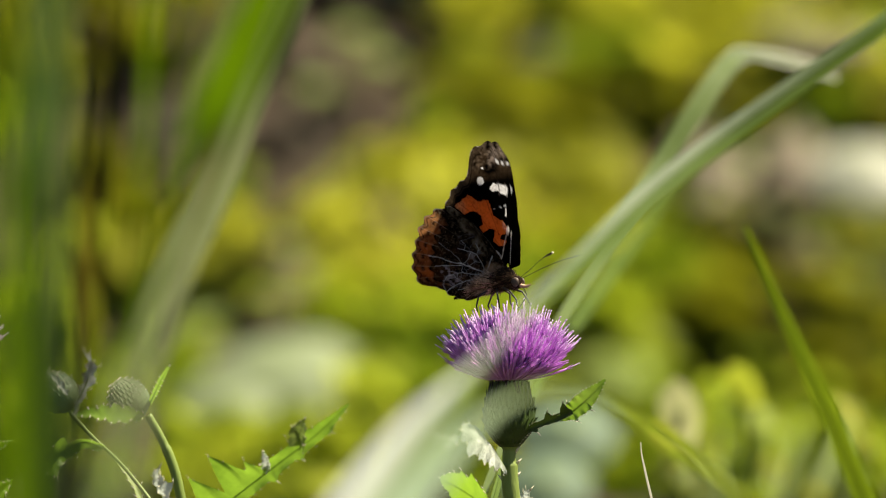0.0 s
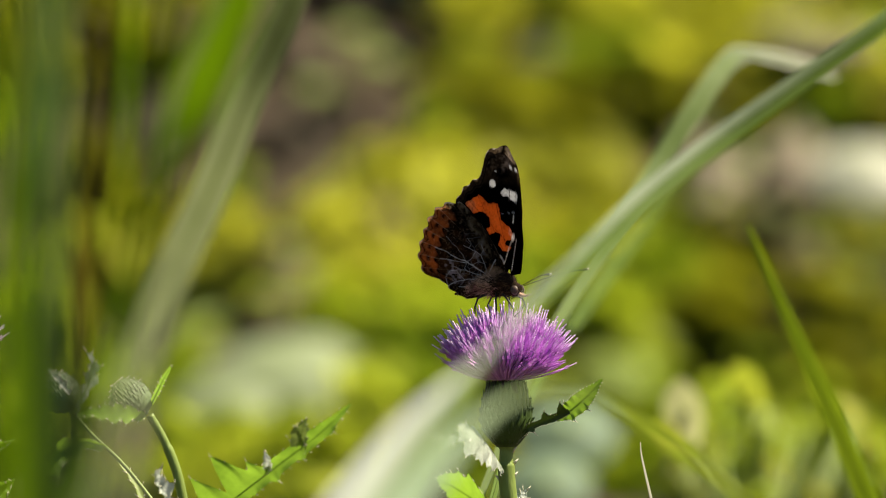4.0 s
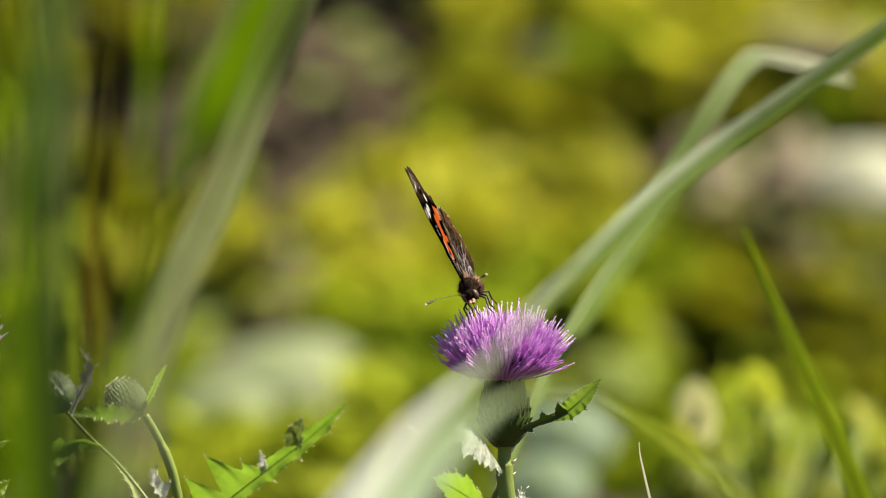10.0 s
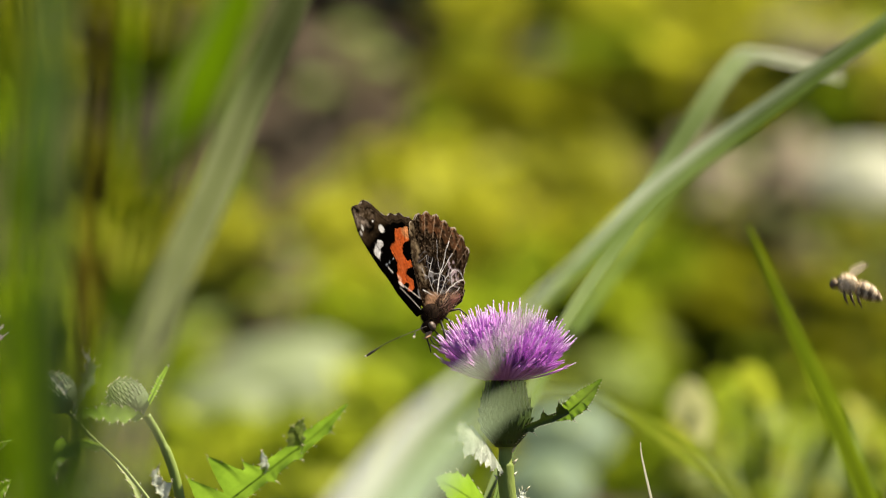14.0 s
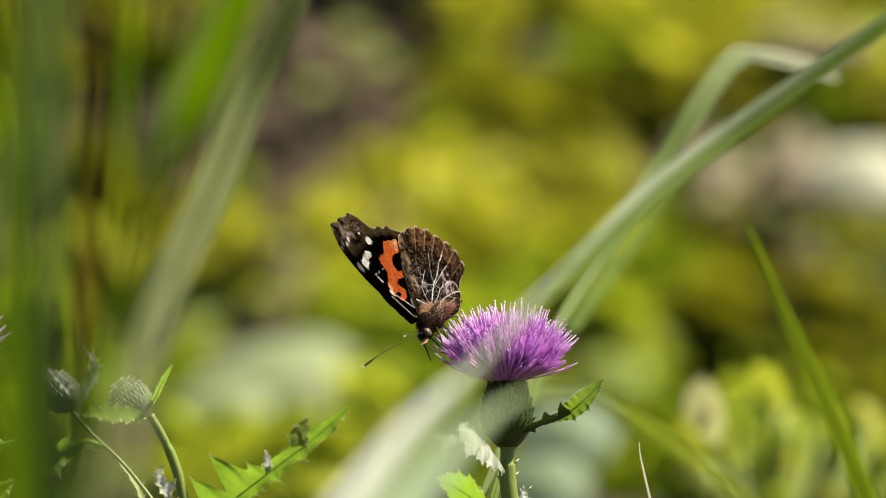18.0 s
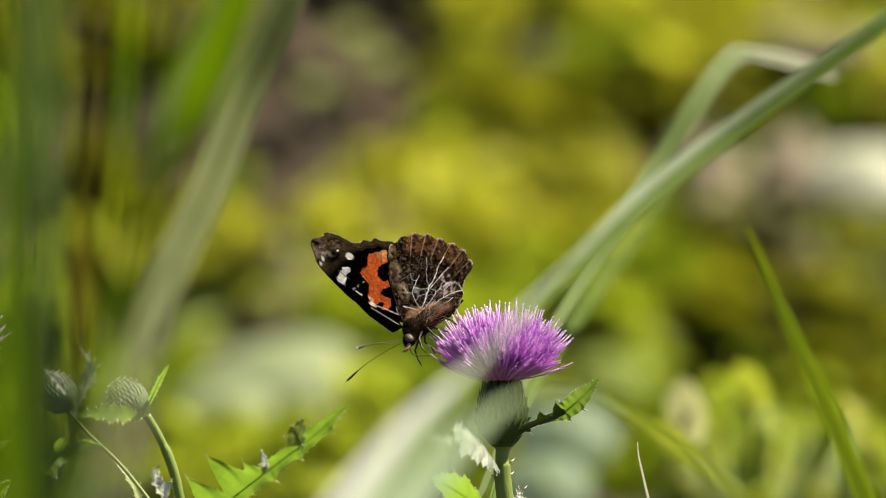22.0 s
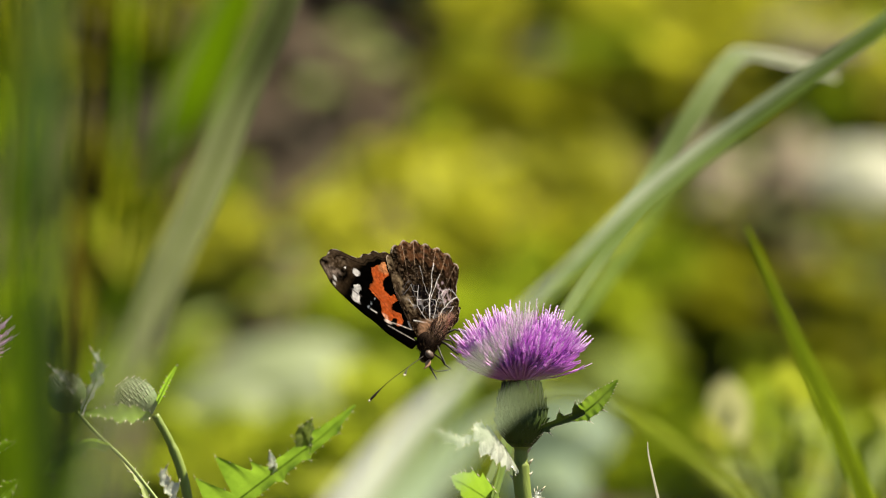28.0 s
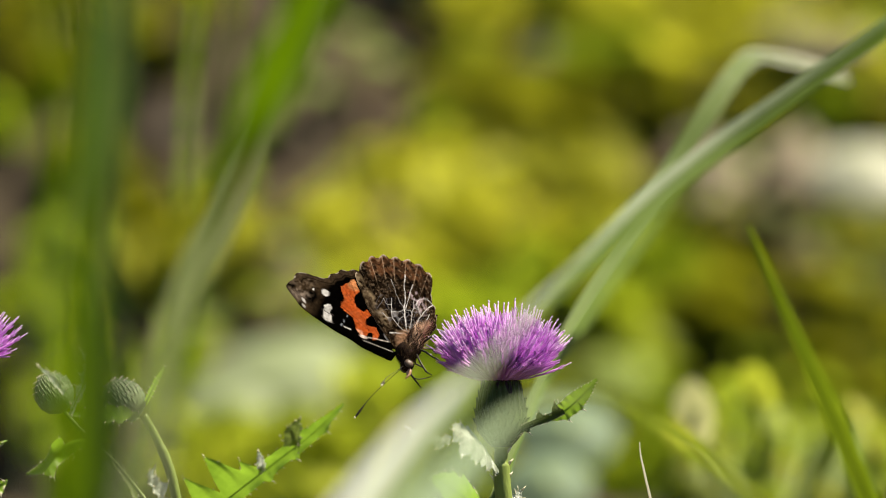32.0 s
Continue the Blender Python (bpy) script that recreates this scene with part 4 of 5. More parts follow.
lobed_leaf([B(335, 950, -0.002), B(390, 900, -0.006), B(440, 860, -0.01), B(500, 814, -0.014), B(560, 768, -0.018), B(617, 716, -0.022)],
           (0.0018, 0.0020, 0.0020, 0.0019, 0.0017, 0.0015, 0.0002), THISTLE_GREEN, BUD, FACE,
           [(0.21, 0.0085, 0.075), (0.37, 0.0095, 0.085), (0.47, 0.0036, 0.03), (0.765, 0.0030, 0.03)], [(0.2, 0.0010, 0.04), (0.52, 0.0012, 0.03), (0.68, 0.0008, 0.03), (0.86, 0.0007, 0.03)], 26, 0.3)
thistle_leaf([B(300, 900, -0.01), B(285, 870, -0.012), B(272, 850, -0.014), B(282, 828, -0.016)], [0.0012, 0.0026, 0.0016, 0.0003], THISTLE_PALE, BUD, GLINT, 4, 0.6, 27, 0.7)
thistle_leaf([B(20, 850, -0.01), B(5, 862, -0.012), B(-30, 890, -0.014)], [0.0005, 0.002, 0.003], THISTLE_GREEN, BUD, FACE, 4, 0.5, 28, 0.4)
thistle_leaf([B(20, 780, -0.01), B(0, 786, -0.012), B(-40, 800, -0.014)], [0.0004, 0.0014, 0.0022], THISTLE_GREEN, BUD, FACE, 4, 0.5, 29, 0.4)
thistle_leaf([B(255, 900, 0.01), B(235, 855, 0.012), B(205, 815, 0.014)], [0.0008, 0.001, 0.0003], STEM_GREEN, BUD, GLINT, 3, 0.3, 30, 0.4)

for pts, wd, mt, sd in [
    ([B(534, 790, -0.016), B(530, 772, -0.019), B(535, 756, -0.021), B(539, 742, -0.022)], [0.0012, 0.0022, 0.0015, 0.0002], STEM_GREEN, 41),
    ([B(470, 832, -0.012), B(474, 822, -0.015), B(472, 810, -0.017), B(466, 800, -0.018)], [0.0006, 0.0010, 0.0008, 0.0002], THISTLE_PALE, 42),
]:
    thistle_leaf(pts, wd, mt, BUD, FACE, 3, 0.12, sd, 0.9, name="leaf_lobe", spine=0.0005)

# ---- third thistle, at the picture's edge ----
SROOT = rooted(-70, 0.01)
SIDE = thing("thistle", SROOT, "purple thistle flower beside the long grass", "thistle")
st = Soup()
b0 = P(-100, 745, 0.01) - SROOT
tube(st, spline([(0, 0, -0.03), b0 * 0.6, b0], 24), 0.0018, 8)
part("stem", st.mesh("thistle_stem", STEM_GREEN), SIDE)
flower_head(SIDE, b0, Vector((0.15, 0, 1)), 0.92, 120, 5, fill=260)


# ---- butterfly: x forward, y to its left, z up along the closed wings ----
FORE = [(-78, 22), (-66, 26), (-54, 30), (-42, 38), (-32, 50), (-25, 66), (-19, 82), (-16, 95), (-11, 130), (-6, 186), (-2, 214), (0.5, 228), (4, 230), (8, 226), (11.5, 224), (13.3, 214), (14.6, 199), (17, 186),
        (20, 183), (26, 181), (30, 179), (34, 174), (41, 168), (48, 146), (54, 100), (60, 50)]
HIND = [(28, 50), (32, 110), (37, 158), (41, 169), (46, 179), (52, 187), (59, 189), (67, 188), (73, 188), (78, 190), (83, 186), (88, 178), (91, 174), (92.8, 160),
        (94, 143), (97.5, 133), (103, 124), (110, 107), (117, 94), (125, 64), (134, 34)]
ORANGE = [(142, 60), (126, 89), (109, 72), (113, 54), (103, 40), (86, 37), (83, 46), (71, 38), (79, 27), (74, 17), (63, 18), (54, 22), (45, 14), (43, 2), (51, -4), (57, 8), (64, 3),
          (64, -10), (74, -9), (88, 0), (93, 9), (98, 16), (119, 20), (127, 22), (128, 40)]
WHITE_BAR = [(155, 9), (145, 16), (140, 8), (142, 0), (135, -4), (131, -16), (139, -20), (148, -15), (152, -4)]


def inside(u, v, poly):
    res = np.zeros(u.shape, bool)
    for (a, b), (c, d) in zip(poly, poly[1:] + poly[:1]):
        hit = ((b > v) != (d > v)) & (u < (c - a) * (v - b) / ((d - b) or 1e-9) + a)
        res ^= hit
    return res


def spot(u, v, cu, cv, ru, rv, turn=0):
    a = radians(turn)
    x, y = u - cu, v - cv
    return ((x * math.cos(a) + y * math.sin(a)) / ru) ** 2 + ((-x * math.sin(a) + y * math.cos(a)) / rv) ** 2


def value_noise(u, v, cell, seed):
    g = np.random.RandomState(seed).rand(64, 64)
    x, y = (u / cell) % 63, (v / cell) % 63
    i, j = x.astype(int), y.astype(int)
    fx, fy = x - i, y - j
    fx, fy = fx * fx * (3 - 2 * fx), fy * fy * (3 - 2 * fy)
    i2, j2 = (i + 1) % 64, (j + 1) % 64
    return (g[i, j] * (1 - fx) + g[i2, j] * fx) * (1 - fy) + (g[i, j2] * (1 - fx) + g[i2, j2] * fx) * fy


def put(col, mask, rgb, a=1.0):
    w = np.clip(mask * a, 0, 1)[..., None]
    col[:] = col * (1 - w) + np.array(rgb) * w


def edge(d, soft):
    """1 inside (d < 1), fading over soft."""
    return np.clip((1 - d) / soft + 0.5, 0, 1)


def line(u, v, a, b, w):
    ax, ay, bx, by = *a, *b
    L = (bx - ax) ** 2 + (by - ay) ** 2
    t = np.clip(((u - ax) * (bx - ax) + (v - ay) * (by - ay)) / L, 0, 1)
    d = np.hypot(u - ax - t * (bx - ax), v - ay - t * (by - ay))
    return np.clip(1.3 - d / w, 0, 1)


def path_line(u, v, pts, w):
    res = np.zeros(u.shape)
    for k, (a, b) in enumerate(zip(pts, pts[1:])):
        res = np.maximum(res, line(u, v, a, b, w))
    return res


BLACK = (0.0009, 0.0007, 0.0006)


def fore_colours(u, v, rel):
    n1, n2 = value_noise(u, v, 14, 1), value_noise(u, v, 4, 2)
    wu, wv = u + 3 * (value_noise(u, v, 6, 21) - 0.5), v + 3 * (value_noise(u, v, 6, 22) - 0.5)
    col = np.zeros(u.shape + (3,))
    put(col, np.ones(u.shape), BLACK)
    apex = np.clip((u - 158) / 14, 0, 1) * np.clip(n1 * 2.4 - 0.75, 0, 1)
    put(col, apex, (0.034, 0.022, 0.012), 0.95)
    put(col, np.clip((u - 178) / 20, 0, 1) * np.clip(n2 * 2 - 0.6, 0, 1), (0.17, 0.125, 0.085), 0.6)
    put(col, edge(spot(u, v, 203, 2, 17, 9, -20), 0.9) * np.clip(n2 * 2 - 0.2, 0, 1), (0.26, 0.205, 0.165), 0.8)
    put(col, np.clip((rel - 0.9) / 0.03, 0, 1) * (v > 24), (0.04, 0.027, 0.016), 0.8)
    put(col, np.clip(1 - np.abs(rel - 0.93) / 0.012, 0, 1) * (v > 24), BLACK, 0.9)
    band = inside(wu, wv, ORANGE).astype(float)
    put(col, band, (0.34, 0.066, 0.013))
    put(col, band * np.clip(n2 - 0.4, 0, 1), (0.42, 0.12, 0.04), 0.9)
    put(col, band * edge(spot(u, v, 122, 80, 14, 14), 0.8), (0.5, 0.26, 0.11), 0.6)
    put(col, band * edge(spot(u, v, 78, -4, 8, 5), 0.8), (0.72, 0.45, 0.3), 0.5)
    for a, b in (((30, 4), (165, 75)), ((40, 4), (185, 40)), ((60, 4), (150, 100))):
        put(col, line(u, v, a, b, 0.7) * band, (0.1, 0.02, 0.01), 0.8)
    white = (0.47, 0.455, 0.44)
    put(col, edge(spot(u, v, 163, 32, 7.5, 6.5, 20), 0.2), white)
    put(col, inside(wu, wv, WHITE_BAR).astype(float), white)
    put(col, line(u, v, (156, -3), (133, -1), 1.0), (0.06, 0.05, 0.05), 0.9)
    put(col, line(u, v, (150, -15), (130, -14), 0.8), (0.2, 0.17, 0.15), 0.7)
    put(col, edge(spot(u, v, 192, -5, 5, 2.6, 30), 0.4), white, 0.9)
    put(col, edge(spot(u, v, 188, -14, 4, 2.4, 30), 0.4), white, 0.8)
    put(col, edge(spot(u, v, 185, 25, 2.2, 2.0), 0.4), white)
    put(col, edge(spot(u, v, 68, -8, 8, 3.5, -15), 0.4), (0.6, 0.5, 0.45), 0.9)
    put(col, np.maximum(line(u, v, (113, 3), (110, 13), 1.6), line(u, v, (113, -11), (111, 0), 1.4)) * (n2 > 0.35), (0.30, 0.33, 0.38), 0.8)
    put(col, path_line(u, v, [(107, -10), (98, -9), (88, -6)], 1.3) * (n2 > 0.4), (0.6, 0.58, 0.55), 0.9)
    put(col, line(u, v, (10, -4), (66, -15), 1.2) * (np.sin(u * 1.6) > -0.2), (0.6, 0.55, 0.5), 0.85)
    put(col, path_line(u, v, [(60, -4), (48, 1), (26, 9), (2, 23)], 1.4) * (0.4 + 0.6 * n2), (0.65, 0.58, 0.52), 0.9)
    put(col, edge(spot(u, v, 30, 16, 8, 3, 30), 0.5), (0.5, 0.48, 0.5), 0.6)
    col *= (0.55 + 0.9 * value_noise(u, v, 3.2, 3))[..., None]
    fringe = (rel > 0.99) & (v > 25)
    put(col, fringe * (np.sin(np.arctan2(v, u) * 70) > 0.1), (0.5, 0.44, 0.36), 0.6)
    return col


HIND_VEINS = (
    ([(-8, 42), (3, 50), (12, 68), (23, 87), (31, 110), (41, 132), (46, 150)], 1.15, 1.0), ([(23, 87), (38, 97), (50, 110), (66, 128)], 0.75, 0.45), ([(21, 90), (24, 117), (27, 142)], 0.85, 0.9),
    ([(-2, 48), (8, 47), (20, 50), (35, 58), (42, 67), (46, 80), (52, 93)], 0.9, 0.8), ([(42, 67), (30, 74), (23, 87)], 0.8, 0.7), ([(20, 50), (22, 62), (17, 74), (23, 87)], 0.7, 0.6),
    ([(-8, 50), (-8, 63), (-9, 90), (-16, 112), (-21, 127)], 1.0, 1.0), ([(-21, 127), (-8, 131), (4, 122), (6, 108), (-2, 100)], 0.9, 0.85), ([(-2, 52), (4, 76), (8, 100), (14, 118)], 0.8, 0.7),
    ([(-9, 90), (-2, 100), (8, 100)], 0.8, 0.6), ([(28, 28), (18, 34), (8, 40), (-6, 42)], 1.3, 0.95), ([(35, 58), (44, 52), (56, 56)], 0.8, 0.5), ([(46, 80), (56, 78), (64, 84)], 0.7, 0.5),
    ([(23, 87), (10, 92), (4, 84)], 0.7, 0.55), ([(-14, 54), (-20, 76), (-22, 100)], 0.9, 0.7))


def hind_colours(u, v, rel):
    n1, n2, n3 = value_noise(u, v, 16, 5), value_noise(u, v, 5, 6), value_noise(u, v, 2.5, 7)
    n4 = value_noise(u, v, 8, 31)
    th, r = np.degrees(np.arctan2(v, u)), np.hypot(u, v)
    wu, wv = u + 3 * (value_noise(u, v, 9, 23) - 0.5), v + 3 * (value_noise(u, v, 9, 24) - 0.5)
    col = np.zeros(u.shape + (3,))
    put(col, np.ones(u.shape), (0.009, 0.0055, 0.003))
    put(col, np.clip(n4 * 2.6 - 0.7, 0, 1), (0.024, 0.0145, 0.008), 0.9)
    put(col, np.clip(n3 * 2.4 - 1.2, 0, 1), (0.085, 0.058, 0.036), 0.5)
    put(col, np.clip(n2 * 3 - 1.55, 0, 1), BLACK, 0.9)
    # tan streak along the leading edge
    lead = np.maximum.reduce([edge(spot(u, v, 83, 66, 26, 10, 40), 0.9), edge(spot(u, v, 52, 51, 22, 9, 30), 0.9), edge(spot(u, v, 118, 92, 18, 8, 40), 0.9)])
    put(col, lead * np.clip(n2 * 2.2 - 0.6, 0, 1), (0.20, 0.145, 0.085), 0.85)
    # dark cells between the white veins
    for cu, cv, ru, rv in ((48, 84, 11, 14), (30, 66, 12, 11), (10, 66, 9, 12), (32, 92, 8, 12), (8, 110, 8, 10), (-6, 78, 6, 12), (14, 84, 7, 8)):
        put(col, edge(spot(wu, wv, cu, cv, ru, rv, 30), 0.5), (0.0035, 0.0035, 0.0055), 0.9)
    put(col, edge(spot(wu, wv, 34, 78, 22, 17, 40), 0.7), (0.0022, 0.0020, 0.0024), 0.8)
    # lilac grey scaling towards the tail
    for cu, cv, ru, rv in ((0, 108, 10, 14), (-12, 104, 8, 12), (14, 122, 10, 10), (-4, 124, 8, 6)):
        put(col, edge(spot(wu, wv, cu, cv, ru, rv), 0.8) * np.clip(n2 * 3 - 1.2, 0, 1), (0.40, 0.31, 0.33), 0.85)
    # rust band inside the scalloped margin, broken by veins and dark dots
    wave = np.sin(np.radians(th) * 50)
    m = np.clip((rel - 0.79 - 0.02 * n1) / 0.025, 0, 1) * np.clip((th - 45) / 4, 0, 1) * np.clip((88 - th) / 10, 0.12, 1)
    put(col, m * np.clip(n2 * 2.2 - 0.5, 0, 1), (0.095, 0.042, 0.019), 0.9)
    put(col, m * np.clip(n3 * 2 - 1.0, 0, 1), (0.20, 0.11, 0.055), 0.45)
    put(col, np.clip(1 - np.abs(rel - 0.79 - 0.018 * wave) / 0.022, 0, 1) * (th > 42), BLACK, 0.9)
    put(col, np.clip(1 - np.abs(rel - 0.875) / 0.026, 0, 1) * np.clip(wave * 3 - 1.0, 0, 1) * (th > 44), BLACK, 0.95)
    put(col, np.clip(1 - np.abs(rel - 0.94 - 0.012 * wave) / 0.016, 0, 1) * (th > 42), BLACK, 0.95)
    put(col, np.clip((rel - 0.98) / 0.012, 0, 1) * (np.sin(np.radians(th) * 50 + 0.6) > -0.3), (0.55, 0.46, 0.36), 0.6)
    # pale vein ticks through the outer band
    tick = np.clip(1.2 - np.abs((th + 3) % 7.2 - 3.6) * np.radians(1) * r / 0.9, 0, 1)
    put(col, tick * np.clip((rel - 0.74) / 0.05, 0, 1) * np.clip((90 - th) / 6, 0, 1) * (th > 46) * (rel < 0.985), (0.50, 0.34, 0.22), 0.6)
    put(col, tick * np.clip((rel - 0.45) / 0.1, 0, 1) * (rel < 0.8), (0.12, 0.09, 0.06), 0.25)
    w = (0.85, 0.81, 0.79)
    rs_ = np.random.RandomState(11)
    d1, d2 = np.full(u.shape, 1e9), np.full(u.shape, 1e9)
    for _ in range(60):
        su, sv = rs_.uniform(-25, 75), rs_.uniform(45, 140)
        d = np.hypot(wu - su, (wv - sv) * 0.8)
        d2 = np.minimum(d2, np.maximum(d1, d))
        d1 = np.minimum(d1, d)
    core = edge(spot(u, v, 22, 82, 48, 46), 0.9)
    net = np.clip(1.2 - (d2 - d1) / 1.1, 0, 1) * core * np.clip(n1 * 2.4 - 0.8, 0, 1)
    put(col, net, (0.40, 0.38, 0.39), 0.4)
    for pts, wd, al in HIND_VEINS:
        put(col, path_line(wu, wv, pts, wd * 0.9) * (0.45 + 0.55 * n4), w, al)
    put(col, edge(spot(u, v, -8, 30, 22, 22), 0.9), (0.30, 0.17, 0.10), 0.9)
    put(col, np.clip(n3 * 2.6 - 1.75, 0, 1), (0.25, 0.18, 0.12), 0.35)
    col *= (0.55 + 0.9 * value_noise(u, v, 3.0, 4))[..., None]
    return col


def thin_glow(c, u, v, rel, hind):
    """What the thin wing lets through: the upper side's orange border and bands add to the scales."""
    if hind:
        g = np.minimum(c * 1.25, 0.10)
        th = np.degrees(np.arctan2(v, u))
        wave = np.sin(np.radians(th) * 50)
        m = np.clip((rel - 0.80 - 0.01 * wave) / 0.02, 0, 1) * np.clip((th - 45) / 4, 0, 1) * np.clip((98 - th) / 12, 0, 1)
        dots = np.clip(1.4 - np.abs(rel - 0.885) / 0.018, 0, 1) * np.clip(wave * 3 - 0.3, 0, 1)
        rim = np.maximum(np.clip(1.4 - np.abs(rel - 0.958 - 0.008 * wave) / 0.010, 0, 1), np.clip((rel - 0.985) / 0.01, 0, 1))
        w = (m * (1 - 0.92 * np.maximum(dots, rim)) * np.clip(0.35 + 0.9 * value_noise(u, v, 6, 41), 0, 1)).reshape(-1, 1)
        g = g * (1 - w) + np.array((0.42, 0.195, 0.075)) * w
        brown = (np.clip(value_noise(u, v, 12, 42) * 2 - 0.7, 0, 1) * (rel < 0.8)).reshape(-1, 1)
        g = g + np.array((0.080, 0.044, 0.015)) * brown
    else:
        g = np.minimum(c * 1.25, 0.95)
        w = np.clip((c[:, :1] - 0.10) * 6, 0, 1) * (c[:, 2:] < 0.25) * (c[:, :1] > 2.6 * c[:, 1:2])
        g = g * (1 - w) + np.array((0.68, 0.265, 0.07)) * w
        w = np.clip((c[:, 2:] - 0.22) * 7, 0, 1)
        g = g * (1 - w) + 0.95 * w
    return g


def wing_mesh(outline, colours, side, nth, nr, scallop, lift):
    """A thin, slightly pleated wing; side +1 for the left one."""
    th = np.linspace(outline[0][0], outline[-1][0], nth)
    ths = [o[0] for o in outline]
    rs = [o[1] for o in outline]
    R = np.interp(th, ths, rs)
    k = np.ones(5) / 5
    R = 0.5 * R + 0.5 * np.convolve(np.pad(R, 2, mode="edge"), k, mode="valid")
    R = R * (1 + scallop * np.sin(np.radians(th) * 50))
    rel = np.linspace(0.03, 1, nr)[None, :] ** 0.85
    r = R[:, None] * rel
    T = np.radians(th)[:, None]
    u, v = r * np.cos(T), r * np.sin(T) * 1.05
    relb = np.broadcast_to(rel, u.shape)
    puff = 1.6 * np.sin(np.radians(th * 1.0)[:, None] * 26) * relb * np.minimum(1, r / 60) + lift * 30 * (relb - relb ** 2)
    off = side * (puff * 0.5 + (0.6 if outline is HIND else -0.4))
    if outline is HIND:
        # the hindwings close round the abdomen
        off = off + side * 7.5 * np.clip(1.25 - np.abs(u + 20 + (v - 40) * 0.15) / 26, 0, 1) * np.clip((v - 8) / 16, 0, 1) * np.clip((128 - v) / 30, 0, 1)
    verts = np.stack([-v * S, off * S, u * S], -1).reshape(-1, 3)
    i, j = np.meshgrid(np.arange(nth - 1), np.arange(nr - 1), indexing="ij")
    a = (i * nr + j).ravel()
    q = np.stack([a, a + 1, a + nr + 1, a + nr], -1)
    me = mesh_of("wing", verts.tolist(), (q if side < 0 else q[:, ::-1]).tolist(), WING)
    c = colours(r * np.cos(T), r * np.sin(T), relb).reshape(-1, 3)
    glow = thin_glow(c, r * np.cos(T), r * np.sin(T), relb, outline is HIND)
    ab = me.color_attributes.new("through", "FLOAT_COLOR", "POINT")
    ab.data.foreach_set("color", np.concatenate([glow, np.ones((len(c), 1))], 1).astype(np.float32).ravel())
    at = me.color_attributes.new("scales", "FLOAT_COLOR", "POINT")
    at.data.foreach_set("color", np.concatenate([c, np.ones((len(c), 1))], 1).astype(np.float32).ravel())
    return me


BUTTERFLY = thing("butterfly", P(900, 478), "dark butterfly with orange bands and white spots on the thistle", "butterfly")
WINGS = []
for side, nm in ((1, "left"), (-1, "right")):
    fw = part("forewing", wing_mesh(FORE, fore_colours, side, 230, 220, 0.010, 0.3), BUTTERFLY, "black forewing with an orange band and white spots")
    hw = part("hindwing", wing_mesh(HIND, hind_colours, side, 260, 200, 0.017, 0.2), BUTTERFLY, "mottled brown hindwing with a net of white veins")
    WINGS += [(fw, side), (hw, side)]


def L(x, y, z):
    """Butterfly space, in eighths of a millimetre."""
    return Vector((x, y, z)) * S


so = Soup()
for (x, z, rx, ry, rz, turn) in [(-34, -19, 42, 17, 18, 4), (-8, -12, 20, 17, 18, 30)]:
    ball(so, L(x, 0, z), rx * S, ry * S, rz * S, Matrix.Rotation(radians(turn), 3, "Y"), 18, 12)
part("thorax", so.mesh("thorax", BODY), BUTTERFLY)
so = Soup()
prof = [(-118, -36, 1.5), (-112, -35, 3), (-102, -33, 4.5), (-90, -30, 5.5), (-78, -27, 6), (-66, -24, 6.5), (-54, -22, 7)]
sp = spline([L(x, 0, z) for x, z, r in prof], 36)
tube(so, sp, [S * (np.interp(i / 36 * 6, range(7), [p[2] for p in prof]) + 0.7 * math.sin(i * 1.6)) for i in range(37)], 14)
part("abdomen", so.mesh("abdomen", BODY), BUTTERFLY, "brown ringed abdomen")
so = Soup()
ball(so, L(13, 0, -24), 12 * S, 13 * S, 12 * S, None, 16, 10)
head = part("head", so.mesh("head", BODY), BUTTERFLY)
for s in (1, -1):
    so = Soup()
    ball(so, L(16, 10 * s, -24), 7.5 * S, 5.0 * S, 8.5 * S, None, 14, 10)
    part("eye", so.mesh("eye", EYE_MAT), head, "round brown eye")
    so = Soup()
    tube(so, spline([L(20, 3 * s, -30), L(31, 3 * s, -34), L(41, 2 * s, -31)], 6), [3 * S, 3.4 * S, 3.2 * S, 2.6 * S, 2 * S, 1.2 * S, 0.4 * S], 7)
    part("palp", so.mesh("palp", FUR), head)
    so = Soup()
    an = spline([L(23, 5 * s, -18), L(52, 16 * s, -7), L(90, 38 * s, 6), L(126, 60 * s, 12)], 20)
    tube(so, an, [0.6 * S] * 15 + [0.8 * S, 1.2 * S, 1.8 * S, 2.2 * S, 2.1 * S, 1.2 * S], 6)
    ant = part("antenna", so.mesh("antenna", LEG), BUTTERFLY, "thin dark antenna with a pale-tipped club")
    so = Soup()
    ball(so, an[-1], 2.1 * S, 2.1 * S, 2.1 * S, None, 8, 6)
    part("tip", so.mesh("antenna_tip", CLUB_TIP), ant)
so = Soup()
tube(so, spline([L(24, 0, -33), L(30, 0, -48), L(20, 0, -62), L(8, 0, -72)], 12), [0.9 * S] * 13, 5)
part("proboscis", so.mesh("proboscis", LEG), BUTTERFLY)
for s in (1, -1):
    for (x0, x1, x2) in ((6, 24, 30), (-6, -2, -6), (-20, -40, -52)):
        so = Soup()
        tube(so, [L(x0 - 18, 8 * s, -30), L(x1 - 14, 22 * s, -40), L(x2 - 10, 20 * s, -56), L(x2 - 7, 24 * s, -68)], [2.2 * S, 1.8 * S, 1.5 * S, 1.0 * S], 6)
        part("leg", so.mesh("leg", LEG if x0 < 10 else PALE_LEG), BUTTERFLY)
rf = random.Random(9)
so = Soup()
